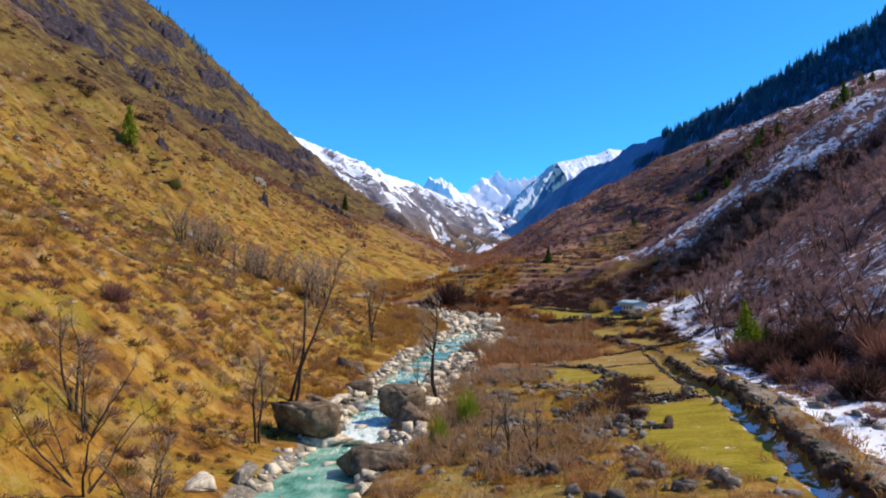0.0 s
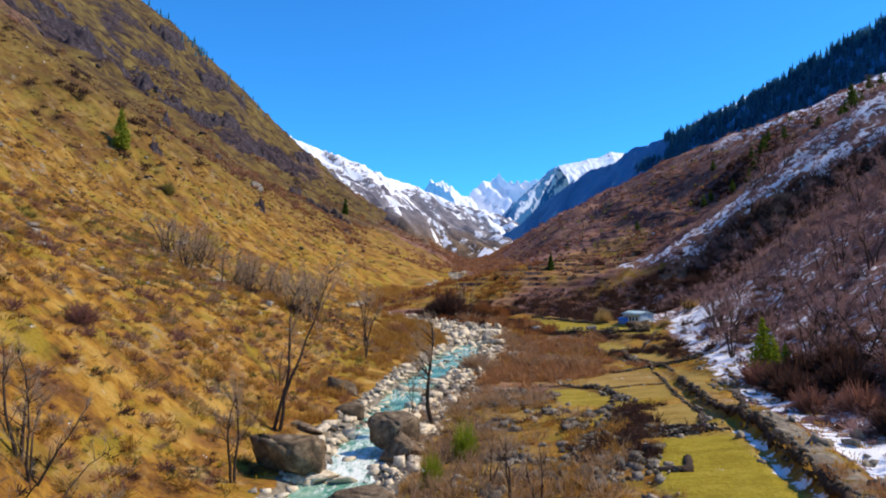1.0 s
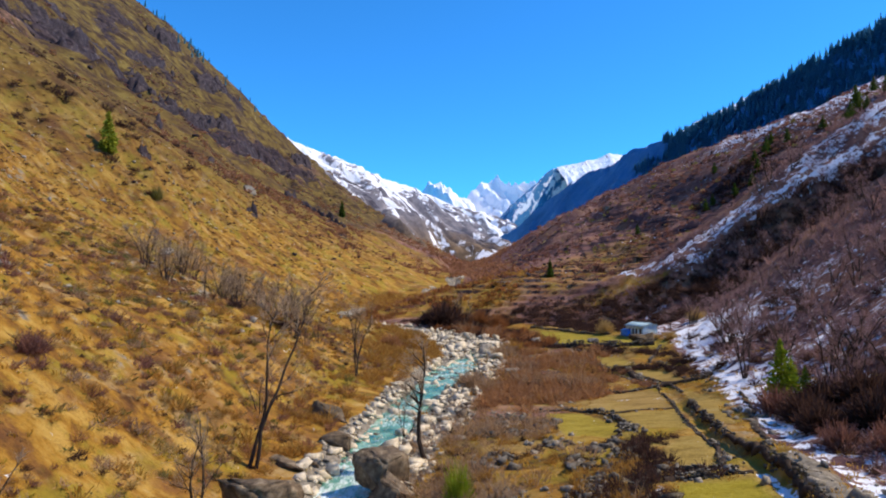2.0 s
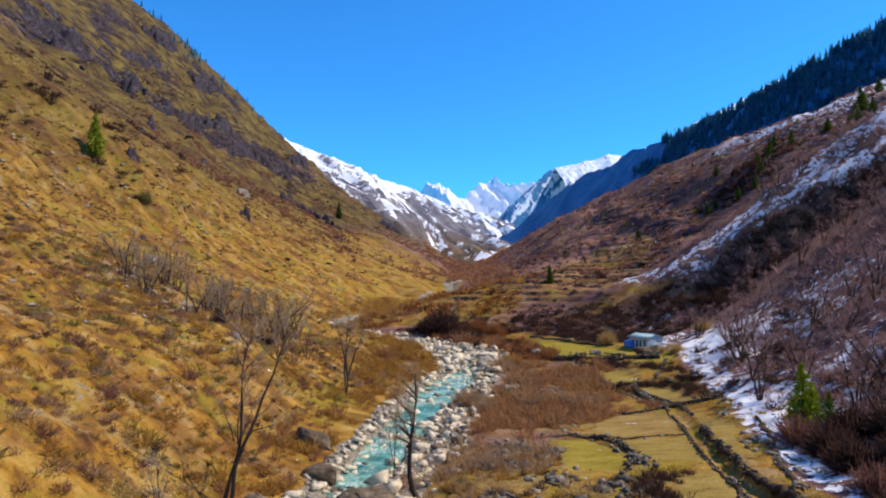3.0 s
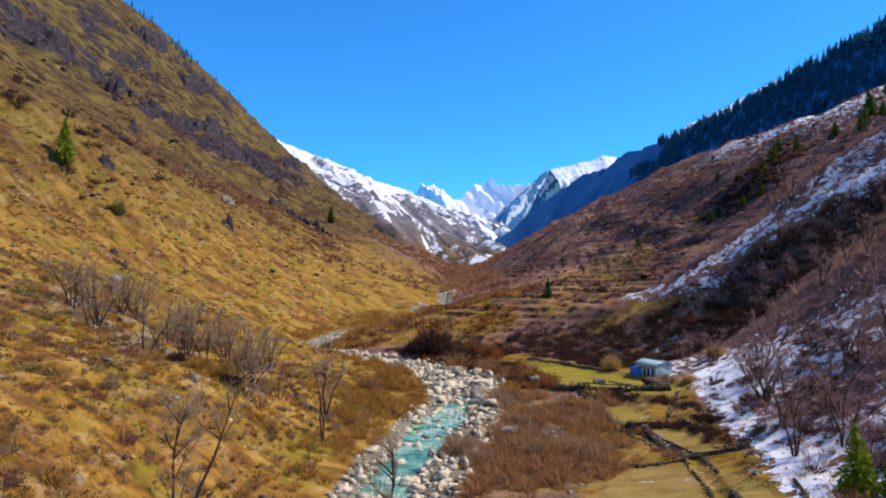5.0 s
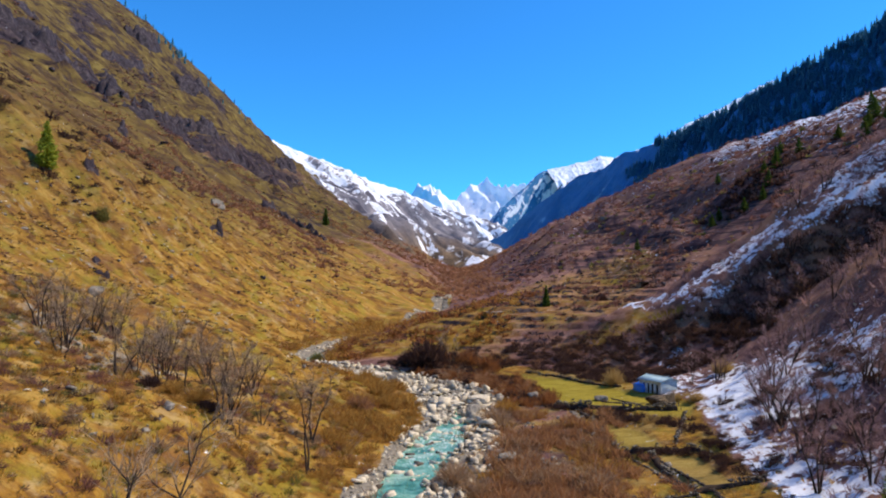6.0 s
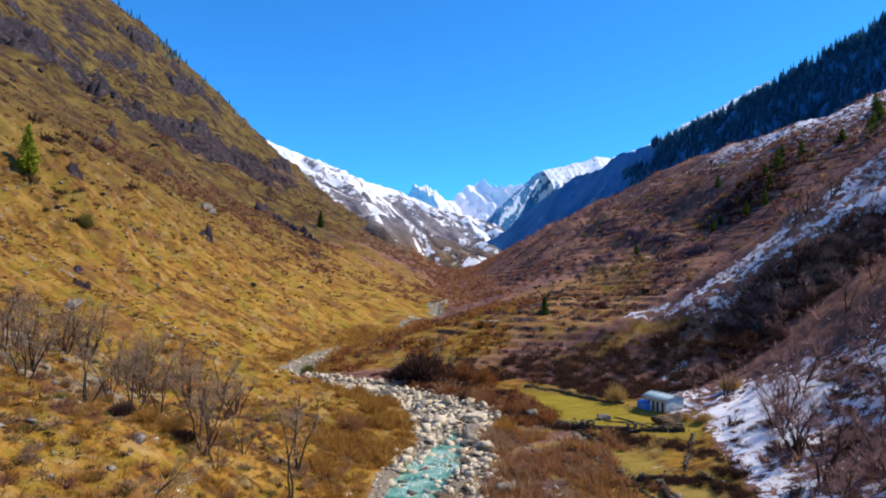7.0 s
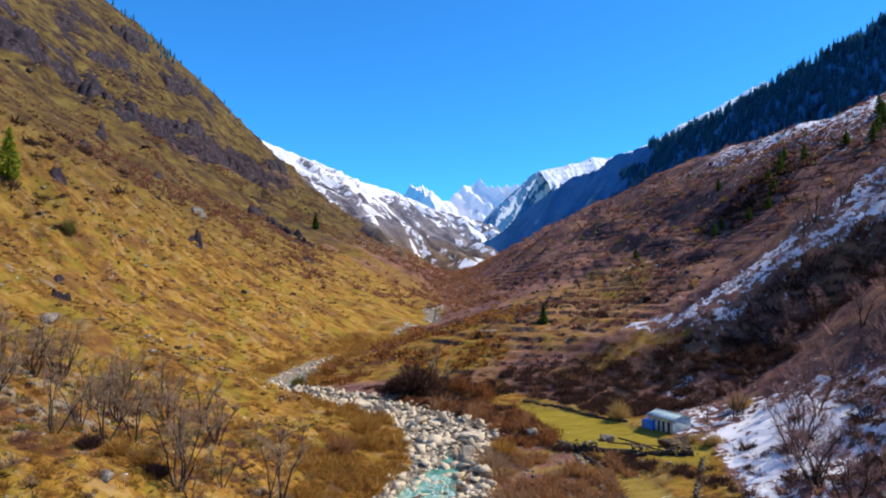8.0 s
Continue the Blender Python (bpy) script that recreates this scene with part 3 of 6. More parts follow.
    ledge = ease(300, 330, Y) * (1 - ease(560, 640, Y)) * ease(70, 90, X) * (1 - ease(190, 240, X)) * ease(-0.35, 0.1, fbm(X / 40, Y / 40, 3, 91))
    turf, green = 0 * X, 0 * X
    for tint, corners in FIELDS:
        m = inside(X, Y, corners, 0.5)
        turf = np.maximum(turf, m)
        green = np.maximum(green, m * tint)
    return dict(rock=rock, ledge=ledge, gravel=stony, snow=snow * (1 - turf), scrub=scrub * (1 - turf), field=np.maximum(turf, plain), green=np.maximum(green, plain * 0.5 * ease(0.1, 0.5, fbm(X / 9, Y / 9, 2, 50))), high=np.clip(upland, 0, 1))


gx = np.array(stretch_out(-45, -0.7, 1.024, -760)[::-1] + list(np.arange(-44.3, 85, 0.7)) + stretch_out(85, 0.7, 1.03, 720))
gy = np.array(stretch_out(40, -1.0, 1.06, -150)[::-1] + list(np.arange(40.8, 300, 0.8)) + stretch_out(300, 0.9, 1.015, 1650))
ground = tagged(sheet("ground", gx, gy, land, GROUND, ground_kinds), "dry ochre grass valley ground with stones and snow patches", "ground", kind="structure")


STATIONS = 300


def mountain(name, label, crest, fall, front, back, relief, kinds, material, seed, blunt=0.0, streak=0.42):
    """A ridge that falls away on both sides of its crest line, (fx, fy) is the way it faces."""
    crest = np.array(crest, float)
    along = np.concatenate([[0], np.cumsum(np.hypot(*np.diff(crest[:, :2], axis=0).T))])
    s = np.linspace(0, along[-1], STATIONS)
    c = np.stack([np.interp(s, along, crest[:, k]) for k in range(3)], 1)
    q = np.concatenate([-back * np.linspace(1, 0, 13)[:-1] ** 1.4, front * np.linspace(0, 1, 110) ** 1.3])
    fx, fy = fall[0], fall[1]
    n = math.hypot(fx, fy)
    X = c[:, 0][:, None] + q[None] * fx / n
    Y = c[:, 1][:, None] + q[None] * fy / n
    rib = ridged(s / (relief * 3.2), 0 * s + seed, 4, seed + 3)[:, None] * ease(0, front * 0.3, np.abs(q))[None]
    ribs = ridged(s[:, None] / (relief * 1.1) + q[None] / (relief * 14), q[None] / (relief * 12), 2, seed + 5) * ease(10, front * 0.2, np.abs(q))[None]
    size = relief * (0.12 + ease(0, front * 0.35, np.abs(q)))[None]
    drop = q * q / (np.abs(q) + blunt + 1e-6)
    Z = c[:, 2][:, None] - drop[None] * fall[2] + size * ridged(X / (relief * 7), Y / (relief * 7), 6, seed) + relief * 0.8 * rib + relief * 0.3 * ribs + relief * 0.22 * ridged(X / (relief * 1.6), Y / (relief * 1.6), 4, seed + 9)
    ns, nq = Z.shape
    i = (np.arange(ns - 1)[:, None] * nq + np.arange(nq - 1)[None, :]).ravel()
    me = bpy.data.meshes.new(name)
    me.from_pydata(np.stack([X.ravel(), Y.ravel(), Z.ravel()], 1).tolist(), [], np.stack([i, i + nq, i + nq + 1, i + 1], 1).tolist())
    me.polygons.foreach_set("use_smooth", np.ones(len(me.polygons), bool))
    down = (c[:, 2][:, None] - Z)
    stripe = fbm(s[:, None] / (relief * 0.8) + q[None] / 300, q[None] / (relief * 7), 4, seed + 21)
    for key, values in kinds(X, Y, Z, down).items():
        values = values + streak * stripe * (key == "snow")
        me.attributes.new(key, "FLOAT", "POINT").data.foreach_set("value", values.ravel().astype(np.float32))
    me.materials.append(material)
    return tagged(new(name, me), label, "mountain", kind="structure")


mountain("backdrop_west_ridge", "long snowy ridge with striped rock ribs above brown slopes",
         ((-1000, 1700, 600), (-620, 2250, 570), (-494, 2400, 527), (-388, 2500, 496), (-294, 2600, 465), (-192, 2700, 444), (-104, 2800, 428), (15, 2900, 384), (144, 3050, 300), (260, 3150, 200)), (0.75, -0.66, 0.50), 1700, 300, 26,
         lambda X, Y, Z, down: dict(snow=0.41 + 0.5 * ease(200, 420, Z) - 0.1 * ease(100, 300, down), low=1 - ease(90, 190, Z)), MOUNTAIN, 51)
mountain("backdrop_head_peaks", "jagged snow-covered peaks at the head of the valley",
         ((-600, 4100, 350), (-200, 4300, 520), (-118, 4300, 640), (-88, 4300, 700), (-60, 4300, 672), (-20, 4300, 690), (10, 4300, 655), (60, 4300, 640), (90, 4300, 600), (150, 4300, 585), (180, 4300, 625), (215, 4300, 640), (250, 4300, 690), (290, 4300, 670), (330, 4300, 700), (352, 4300, 740), (372, 4300, 690), (410, 4300, 672), (450, 4300, 650), (500, 4300, 610), (560, 4300, 590), (900, 4300, 520)), (0.25, -1.0, 0.5), 1500, 300, 60,
         lambda X, Y, Z, down: dict(snow=0.95 - ease(160, 420, down) * 0.3, low=0 * X), MOUNTAIN, 61, 0.0, 0.25)
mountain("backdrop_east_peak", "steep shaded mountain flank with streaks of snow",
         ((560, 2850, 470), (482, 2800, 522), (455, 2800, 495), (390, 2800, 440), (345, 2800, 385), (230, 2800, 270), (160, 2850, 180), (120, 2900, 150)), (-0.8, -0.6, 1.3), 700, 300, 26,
         lambda X, Y, Z, down: dict(snow=0.5 - ease(40, 220, down) * 0.2, low=0 * X), HAZE_ROCK, 71, 75.0)
mountain("backdrop_snow_crest", "sunlit snowfield below the crest of a high mountain",
         ((482, 2800, 524), (572, 2800, 545), (655, 2800, 563), (691, 2800, 584), (720, 2800, 584), (762, 2800, 577), (810, 2800, 592), (882, 2800, 618), (966, 2800, 652), (1026, 2800, 692), (1075, 2800, 723), (1172, 2800, 767), (1233, 2800, 797), (1318, 2800, 842), (1441, 2800, 912)), (0.07, -1.0, 0.65), 700, 300, 16,
         lambda X, Y, Z, down: dict(snow=0.95 - 0.5 * ease(60, 130, down), low=0 * X), MOUNTAIN, 76, 0.0, 0.3)
forest_crest = ((800, 700, 540), (662, 1000, 416), (574, 1200, 366), (509, 1400, 345), (475, 1500, 344), (447, 1560, 343), (431, 1600, 336), (415, 1640, 321), (373, 1700, 315), (348, 1720, 299), (325, 1750, 282), (289, 1800, 259), (257, 1840, 234), (210, 1900, 190), (138, 2000, 153), (75, 2100, 108))
FOREST_FALL = (-0.95, -0.31, 1.5)
forest = mountain("backdrop_forest_ridge", "dark conifer-covered ridge with bare haze-tinted rock beyond", forest_crest, FOREST_FALL, 420, 200, 14,
                  lambda X, Y, Z, down: dict(snow=-0.35 + 0.25 * ease(12, 2, down) * (Y > 1450), low=0 * X), HAZE_ROCK, 81)
# ---- kit: shapes as arrays of corners and faces ----
def tube(points, radii, sides):
    pts = np.array(points, float)
    n = len(pts)
    way = np.gradient(pts, axis=0)
    way /= np.linalg.norm(way, axis=1)[:, None] + 1e-9
    ref = np.where(np.abs(way[:, 2:3]) > 0.9, np.array([[1.0, 0, 0]]), np.array([[0, 0, 1.0]]))
    u = np.cross(way, ref)
    u /= np.linalg.norm(u, axis=1)[:, None] + 1e-9
    v = np.cross(way, u)
    a = np.arange(sides) * 2 * math.pi / sides
    ring = pts[:, None] + np.array(radii)[:, None, None] * (np.cos(a)[None, :, None] * u[:, None] + np.sin(a)[None, :, None] * v[:, None])
    i = np.arange(n - 1)[:, None] * sides
    j, k = np.arange(sides)[None], (np.arange(sides)[None] + 1) % sides
    faces = np.stack([i + j, i + k, i + sides + k, i + sides + j], -1).reshape(-1, 4)
    return ring.reshape(-1, 3), faces


def join(shapes):
    vs, fs, at = [], [], 0
    for v, f in shapes:
        vs.append(v)
        fs.append(f + at)
        at += len(v)
    return np.concatenate(vs), np.concatenate(fs)


def mesh_of(name, shape, material, smooth=False):
    v, f = shape
    me = bpy.data.meshes.new(name)
    me.vertices.add(len(v))
    me.vertices.foreach_set("co", np.asarray(v, np.float32).ravel())
    k = f.shape[1]
    me.loops.add(f.size)
    me.loops.foreach_set("vertex_index", np.asarray(f, np.int32).ravel())
    me.polygons.add(len(f))
    me.polygons.foreach_set("loop_start", np.arange(0, f.size, k))
    me.update(calc_edges=True)
    if smooth:
        me.polygons.foreach_set("use_smooth", np.ones(len(f), bool))
    me.materials.append(material)
    return me


def part(name, shape, material, parent, label="", smooth=False):
    ob = new(name, mesh_of(name, shape, material, smooth))
    ob.parent = parent
    if label:
        tagged(ob, label)
    return ob


def many(name, shapes, pick, pos, turn, size, material, label, category):
    """Many small copies of some shapes as one object."""
    vs, fs, at = [], [], 0
    size = np.asarray(size, float)
    if size.ndim == 1:
        size = np.repeat(size[:, None], 3, 1)
    for s, (v, f) in enumerate(shapes):
        m = np.nonzero(pick == s)[0]
        if not len(m):
            continue
        c, sn = np.cos(turn[m])[:, None], np.sin(turn[m])[:, None]
        w = v[None] * size[m][:, None]
        x, y, z = w[..., 0] * c - w[..., 1] * sn, w[..., 0] * sn + w[..., 1] * c, w[..., 2]
        out = np.stack([x, y, z], -1) + pos[m][:, None]
        vs.append(out.reshape(-1, 3))
        fs.append((f[None] + (np.arange(len(m)) * len(v))[:, None, None] + at).reshape(-1, f.shape[1]))
        at += out.shape[0] * out.shape[1]
    ob = new(name, mesh_of(name, (np.concatenate(vs), np.concatenate(fs)), material))
    return tagged(ob, label, category, kind="stuff")


def stone(seed, points=11):
    """An angular broken stone about 1 m across: the hull of a few points."""
    r = np.random.default_rng(seed)
    q = r.normal(size=(points, 3))
    q /= np.linalg.norm(q, axis=1)[:, None]
    q = np.sign(q) * np.abs(q) ** 0.62
    q *= r.uniform(0.62, 0.95, (points, 1)) * 0.5 * np.array([1, r.uniform(0.7, 1.0), r.uniform(0.55, 0.8)])
    bm = bmesh.new()
    for c in q:
        bm.verts.new(c)
    got = bmesh.ops.convex_hull(bm, input=bm.verts[:])
    bmesh.ops.delete(bm, geom=[g for g in got["geom_interior"] if isinstance(g, bmesh.types.BMVert)], context="VERTS")
    return arrays(bm)


def arrays(bm):
    bmesh.ops.triangulate(bm, faces=bm.faces[:])
    bm.verts.index_update()
    v = np.array([q.co[:] for q in bm.verts])
    f = np.array([[q.index for q in p.verts] for p in bm.faces])
    bm.free()
    return v, f


def crag(seed, points=10, rough_=0.03):
    """A large boulder: a broken block with worn edges and a pitted skin, 1 m along each side."""
    v, f = stone(seed, points)
    bm = bmesh.new()
    vs = [bm.verts.new(q) for q in v]
    for t in f:
        bm.faces.new([vs[k] for k in t])
    bmesh.ops.bevel(bm, geom=bm.edges[:], offset=0.03, segments=2, affect="EDGES", clamp_overlap=True)
    bmesh.ops.triangulate(bm, faces=bm.faces[:])
    bmesh.ops.subdivide_edges(bm, edges=[e for e in bm.edges if e.calc_length() > 0.07], cuts=2, use_grid_fill=True)
    bmesh.ops.triangulate(bm, faces=bm.faces[:])
    bmesh.ops.subdivide_edges(bm, edges=[e for e in bm.edges if e.calc_length() > 0.09], cuts=1, use_grid_fill=True)
    bm.normal_update()
    o = Vector((seed * 3.7, seed * 1.3, 0))
    for q in bm.verts:
        q.co += q.normal * rough_ * (noise.fractal(q.co * 3.0 + o, 0.9, 2.1, 5) + 0.5 * noise.fractal(q.co * 11.0 + o, 0.9, 2.1, 3))
    v, f = arrays(bm)
    return v / (v.max(0) - v.min(0)), f


def blades(seed, count, height, spread, width, lean, droop=0.0):
    """A clump of thin blades or stems, each a bent strip."""
    rng = np.random.default_rng(seed)
    a = rng.uniform(0, 2 * math.pi, count)
    r = spread * np.sqrt(rng.uniform(0, 1, count))
    base = np.stack([r * np.cos(a), r * np.sin(a), np.full(count, -0.05)], 1)
    out = np.stack([np.cos(a), np.sin(a), 0 * a], 1) * (lean * rng.uniform(0.3, 1.2, count) * (0.4 + r / spread))[:, None]
    out += rng.normal(0, 0.12, (count, 3)) * np.array([1, 1, 0])
    h = height * rng.uniform(0.55, 1.1, count)
    mid = base + (out * 0.4 + np.array([0, 0, 0.6])) * h[:, None]
    tip = base + (out + np.array([0, 0, 1.0 - droop])) * h[:, None]
    b = rng.uniform(0, math.pi, count)
    side = np.stack([np.cos(b), np.sin(b), 0 * b], 1) * width
    v = np.stack([base - side, base + side, mid + side * 0.8, mid - side * 0.8, tip + side * 0.25, tip - side * 0.25], 1).reshape(-1, 3)
    i = np.arange(count)[:, None] * 6
    f = np.concatenate([i + np.array([[0, 1, 2, 3]]), i + np.array([[3, 2, 4, 5]])])
    return v, f


def bush(seed, stems=26, twigs=5, height=1.0, spread=0.75, width=0.018):
    """A bare twiggy shrub about 1 m high: stems that fork into finer twigs."""
    rng = np.random.default_rng(seed)
    vs, fs = [], []

    def strip(p, q, w):
        b = rng.uniform(0, math.pi)
        s = np.array([math.cos(b), math.sin(b), rng.uniform(-0.3, 0.3)]) * w
        k = len(vs) * 4
        vs.append(np.array([p - s, p + s, q + s * 0.5, q - s * 0.5]))
        fs.append([k, k + 1, k + 2, k + 3])

    for _ in range(stems):
        a, r = rng.uniform(0, 2 * math.pi), spread * 0.45 * math.sqrt(rng.uniform())
        p = np.array([r * math.cos(a), r * math.sin(a), -0.05])
        a2 = a + rng.normal(0, 0.5)
        lean = rng.uniform(0.1, 0.95)
        q = p + np.array([math.cos(a2) * lean, math.sin(a2) * lean, rng.uniform(0.55, 1.0)]) * height * rng.uniform(0.55, 0.85)
        strip(p, q, width)
        for _ in range(twigs):
            t = rng.uniform(0.35, 1.0)
            m = p + (q - p) * t
            e = m + np.array([math.cos(a2) * 0.3, math.sin(a2) * 0.3, 0.45]) * height * rng.uniform(0.15, 0.45) + rng.normal(0, 0.13, 3) * height
            strip(m, e, width * 0.7)
    return np.concatenate(vs), np.array(fs)


def dome(seed, count=26, width=0.055):
    """A low rounded shrub of radius 1: short twigs all over a dome."""
    rng = np.random.default_rng(seed)
    way = rng.normal(size=(count, 3))
    way[:, 2] = np.abs(way[:, 2]) * 0.9
    way /= np.linalg.norm(way, axis=1)[:, None]
    c = way * rng.uniform(0.3, 0.85, (count, 1)) * np.array([1, 1, 0.8])
    tilt = way + rng.normal(0, 0.45, (count, 3)) + np.array([0, 0, 0.35])
    side = np.cross(tilt, rng.normal(size=(count, 3)))
    side *= width * rng.uniform(0.7, 1.3, (count, 1)) / (np.linalg.norm(side, axis=1)[:, None] + 1e-6)
    p, q = c - tilt * 0.24, c + tilt * 0.24
    v = np.stack([p - side, p + side, q + side * 0.5, q - side * 0.5], 1).reshape(-1, 3)
    return v, np.arange(count * 4).reshape(-1, 4)


def bare_tree_shapes(seed, height, stems, spread, fine, girth=1.0):
    """Trunks, limbs and twigs of a leafless tree."""
    rng = np.random.default_rng(seed)
    trunks, limbs, vs, fs = [], [], [], []

    def line(p, way, length, bends, up):
        pts = [p]
        for _ in range(bends):
            way = way + rng.normal(0, 0.13, 3) + np.array([0, 0, up])
            way = way / np.linalg.norm(way)
            pts.append(pts[-1] + way * length / bends)
        return np.array(pts), way

    def twig(p, way, length, w):
        q = p + way * length
        s = np.cross(way, rng.normal(size=3))
        s = s / (np.linalg.norm(s) + 1e-6) * w
        k = len(vs) * 4
        vs.append(np.array([p - s, p + s, q + s * 0.35, q - s * 0.35]))
        fs.append([k, k + 1, k + 2, k + 3])
        return q

    for s in range(stems):
        a = 2 * math.pi * s / stems + rng.uniform(-0.5, 0.5)
        tilt = (0.05 if stems == 1 else rng.uniform(0.12, 0.4)) * spread
        way = np.array([math.cos(a) * tilt, math.sin(a) * tilt, 1.0])
        h = height * rng.uniform(0.8, 1.0)
        foot = np.array([math.cos(a), math.sin(a), 0]) * (0.0 if stems == 1 else 0.22) + np.array([0, 0, -0.3])
        pts, end = line(foot, way / np.linalg.norm(way), h * 0.95, 9, 0.03)
        radius = height * (0.021 if stems == 1 else 0.015 if stems < 4 else 0.0105) * girth
        trunks.append(tube(pts, radius * np.linspace(1, 0.12, 10) ** 0.9, 6))
        for b in range(int(11 * fine)):
            t = rng.uniform(0.3, 0.98)
            i = int(t * 9)
            p = pts[i] + (pts[min(i + 1, 9)] - pts[i]) * (t * 9 - i)
            a2 = rng.uniform(0, 2 * math.pi)
            w = np.array([math.cos(a2), math.sin(a2), rng.uniform(0.5, 1.4)])
            L = h * rng.uniform(0.12, 0.34) * (1.25 - t)+ 0.35
            lp, lend = line(p, w / np.linalg.norm(w), L, 4, 0.1)
            limbs.append(tube(lp, radius * 0.32 * np.linspace(1, 0.25, 5), 4))
            for c in range(int(9 * fine)):
                t2 = rng.uniform(0.25, 1.0)
                j = min(int(t2 * 4), 3)
                p2 = lp[j] + (lp[j + 1] - lp[j]) * (t2 * 4 - j)
                w2 = lend + rng.normal(0, 0.5, 3) + np.array([0, 0, 0.25])
                w2 /= np.linalg.norm(w2)
                q = twig(p2, w2, rng.uniform(0.35, 0.95) * height / 9, 0.019)
                for e in range(4):
                    w3 = w2 + rng.normal(0, 0.5, 3)
                    w3 /= np.linalg.norm(w3)
                    twig(p2 + (q - p2) * rng.uniform(0.3, 1), w3, rng.uniform(0.25, 0.6) * height / 9, 0.015)
    return trunks, join(limbs), (np.concatenate(vs), np.array(fs))


def conifer_shapes(seed, height, width, whorls, fullness, low=0.06):
    """A tapered trunk and drooping boughs built of many small needle sprays."""
    rng = np.random.default_rng(seed)
    trunk = tube(np.array([[0, 0, -0.4], [0, 0, height * 0.4], [0.03 * height * rng.uniform(-1, 1), 0, height * 0.98]]), [height * 0.018, height * 0.012, height * 0.002], 7)
    vs, fs = [], []
    for k in range(whorls):
        t = low + (0.99 - low) * k / whorls
        reach = width * (1 - t) ** 0.8 * (0.35 + 0.65 * min(1, t * 6)) * rng.uniform(0.75, 1.15)
        for b in range(int(fullness * rng.uniform(0.7, 1.2)) + 2):
            a = rng.uniform(0, 2 * math.pi)
            L = reach * rng.uniform(0.6, 1.15) + 0.06 * height * (1 - t)
            n = max(3, int(6 * L / width) + 2)
            for j in range(n):
                u = (j + rng.uniform(0.2, 0.9)) / n
                c = np.array([math.cos(a) * L * u, math.sin(a) * L * u, height * t + L * (0.28 * u - 0.42 * u * u) + rng.normal(0, 0.02) * height])
                s = rng.uniform(0.6, 1.2) * (0.05 * height) * (1.15 - 0.5 * t)
                w = np.array([math.cos(a), math.sin(a), rng.uniform(-0.5, 0.35)]) + rng.normal(0, 0.35, 3)
                x = np.cross(w, rng.normal(size=3))
                x = x / (np.linalg.norm(x) + 1e-6)
                i = len(vs) * 4
                vs.append(np.array([c - w * s * 0.6, c + x * s * 0.42, c + w * s * 0.9, c - x * s * 0.42]))
                fs.append([i, i + 1, i + 2, i + 3])
    return trunk, (np.concatenate(vs), np.array(fs))


def simple_conifer(seed):
    """A far conifer 1 m high: tiers of ragged boughs round a trunk."""
    rng = np.random.default_rng(seed)
    shapes = []
    tiers = 6
    for k in range(tiers):
        t = k / tiers
        r = 0.17 * (1 - t) ** 0.85 * rng.uniform(0.75, 1.2)
        z0, z1 = 0.1 + 0.88 * t - 0.05, 0.1 + 0.88 * t + 0.22 * (1 - 0.4 * t)
        n = 6
        a = np.arange(n) * 2 * math.pi / n + rng.uniform(0, 6)
        rr = r * rng.uniform(0.55, 1.25, n)
        low = np.stack([rr * np.cos(a), rr * np.sin(a), z0 + rng.normal(0, 0.025, n)], 1)
        top = np.array([[0, 0, min(z1, 1.0)]])
        i = np.arange(n)
        shapes.append((np.concatenate([low, top]), np.stack([i, (i + 1) % n, np.full(n, n)], 1)))
    return join(shapes)


def ground_z(x, y):
    return float(land(np.array([float(x)]), np.array([float(y)]))[0])


def scatter(rng, count, x0, x1, y0, y1, keep):
    """Places spread at random over a stretch, where keep(x, y) gives the chance of growth."""
    x, y = rng.uniform(x0, x1, count * 4), rng.uniform(y0, y1, count * 4)
    ok = rng.uniform(0, 1, count * 4) < keep(x, y)
    x, y = x[ok][:count], y[ok][:count]
    return np.stack([x, y, land(x, y)], 1)


def off_fields(x, y):
    m = np.zeros(np.shape(x))
    for _, corners in FIELDS:
        m = np.maximum(m, inside(x, y, corners, 0.7))
    return (1 - m) * (1 - ditch(x, y)) * (1 - ease(0, 1, inside(x, y, HUT_YARD, 1.0)))


HUT_YARD = np.array([(50, 190), (66, 190), (66, 208), (50, 208)], float)
# ---- river ----
def make_river():
    ys = np.concatenate([np.arange(-90, 30, 2.0), np.arange(30, 240, 0.8), np.arange(240, 312, 1.6)])
    us = np.linspace(-1, 1, 15)
    w = np.interp(ys, WATER_Y, WATER_W) * 1.25
    X = (river_x(ys) + np.interp(ys, WATER_Y, WATER_D))[:, None] + us[None] * w[:, None]
    Y = np.repeat(ys[:, None], len(us), 1)
    Z = floor_z(ys)[:, None] - 0.42 + 0.10 * fbm(X / 1.3, Y / 1.9, 3, 91)
    rapid = np.clip(0.55 + 0.5 * np.sin(ys / 7.0 + 2.2) + 0.2 * np.sin(ys / 3.1), 0, 1)
    rapid = np.where(ys < 80, 0.18 + 0.35 * ease(68, 80, ys), np.where(ys < 112, rapid * 0.45 + 0.45, rapid * 0.4 + 0.1))
    nx = len(us)
    i = (np.arange(len(ys) - 1)[:, None] * nx + np.arange(nx - 1)[None]).ravel()
    me = mesh_of("river", (np.stack([X.ravel(), Y.ravel(), Z.ravel()], 1), np.stack([i, i + 1, i + nx + 1, i + nx], 1)), WATER, True)
    me.attributes.new("rapid", "FLOAT", "POINT").data.foreach_set("value", np.repeat(rapid, nx).astype(np.float32))
    return tagged(new("water", me), "turquoise mountain river with white rapids over boulders", "river", kind="structure")


make_river()


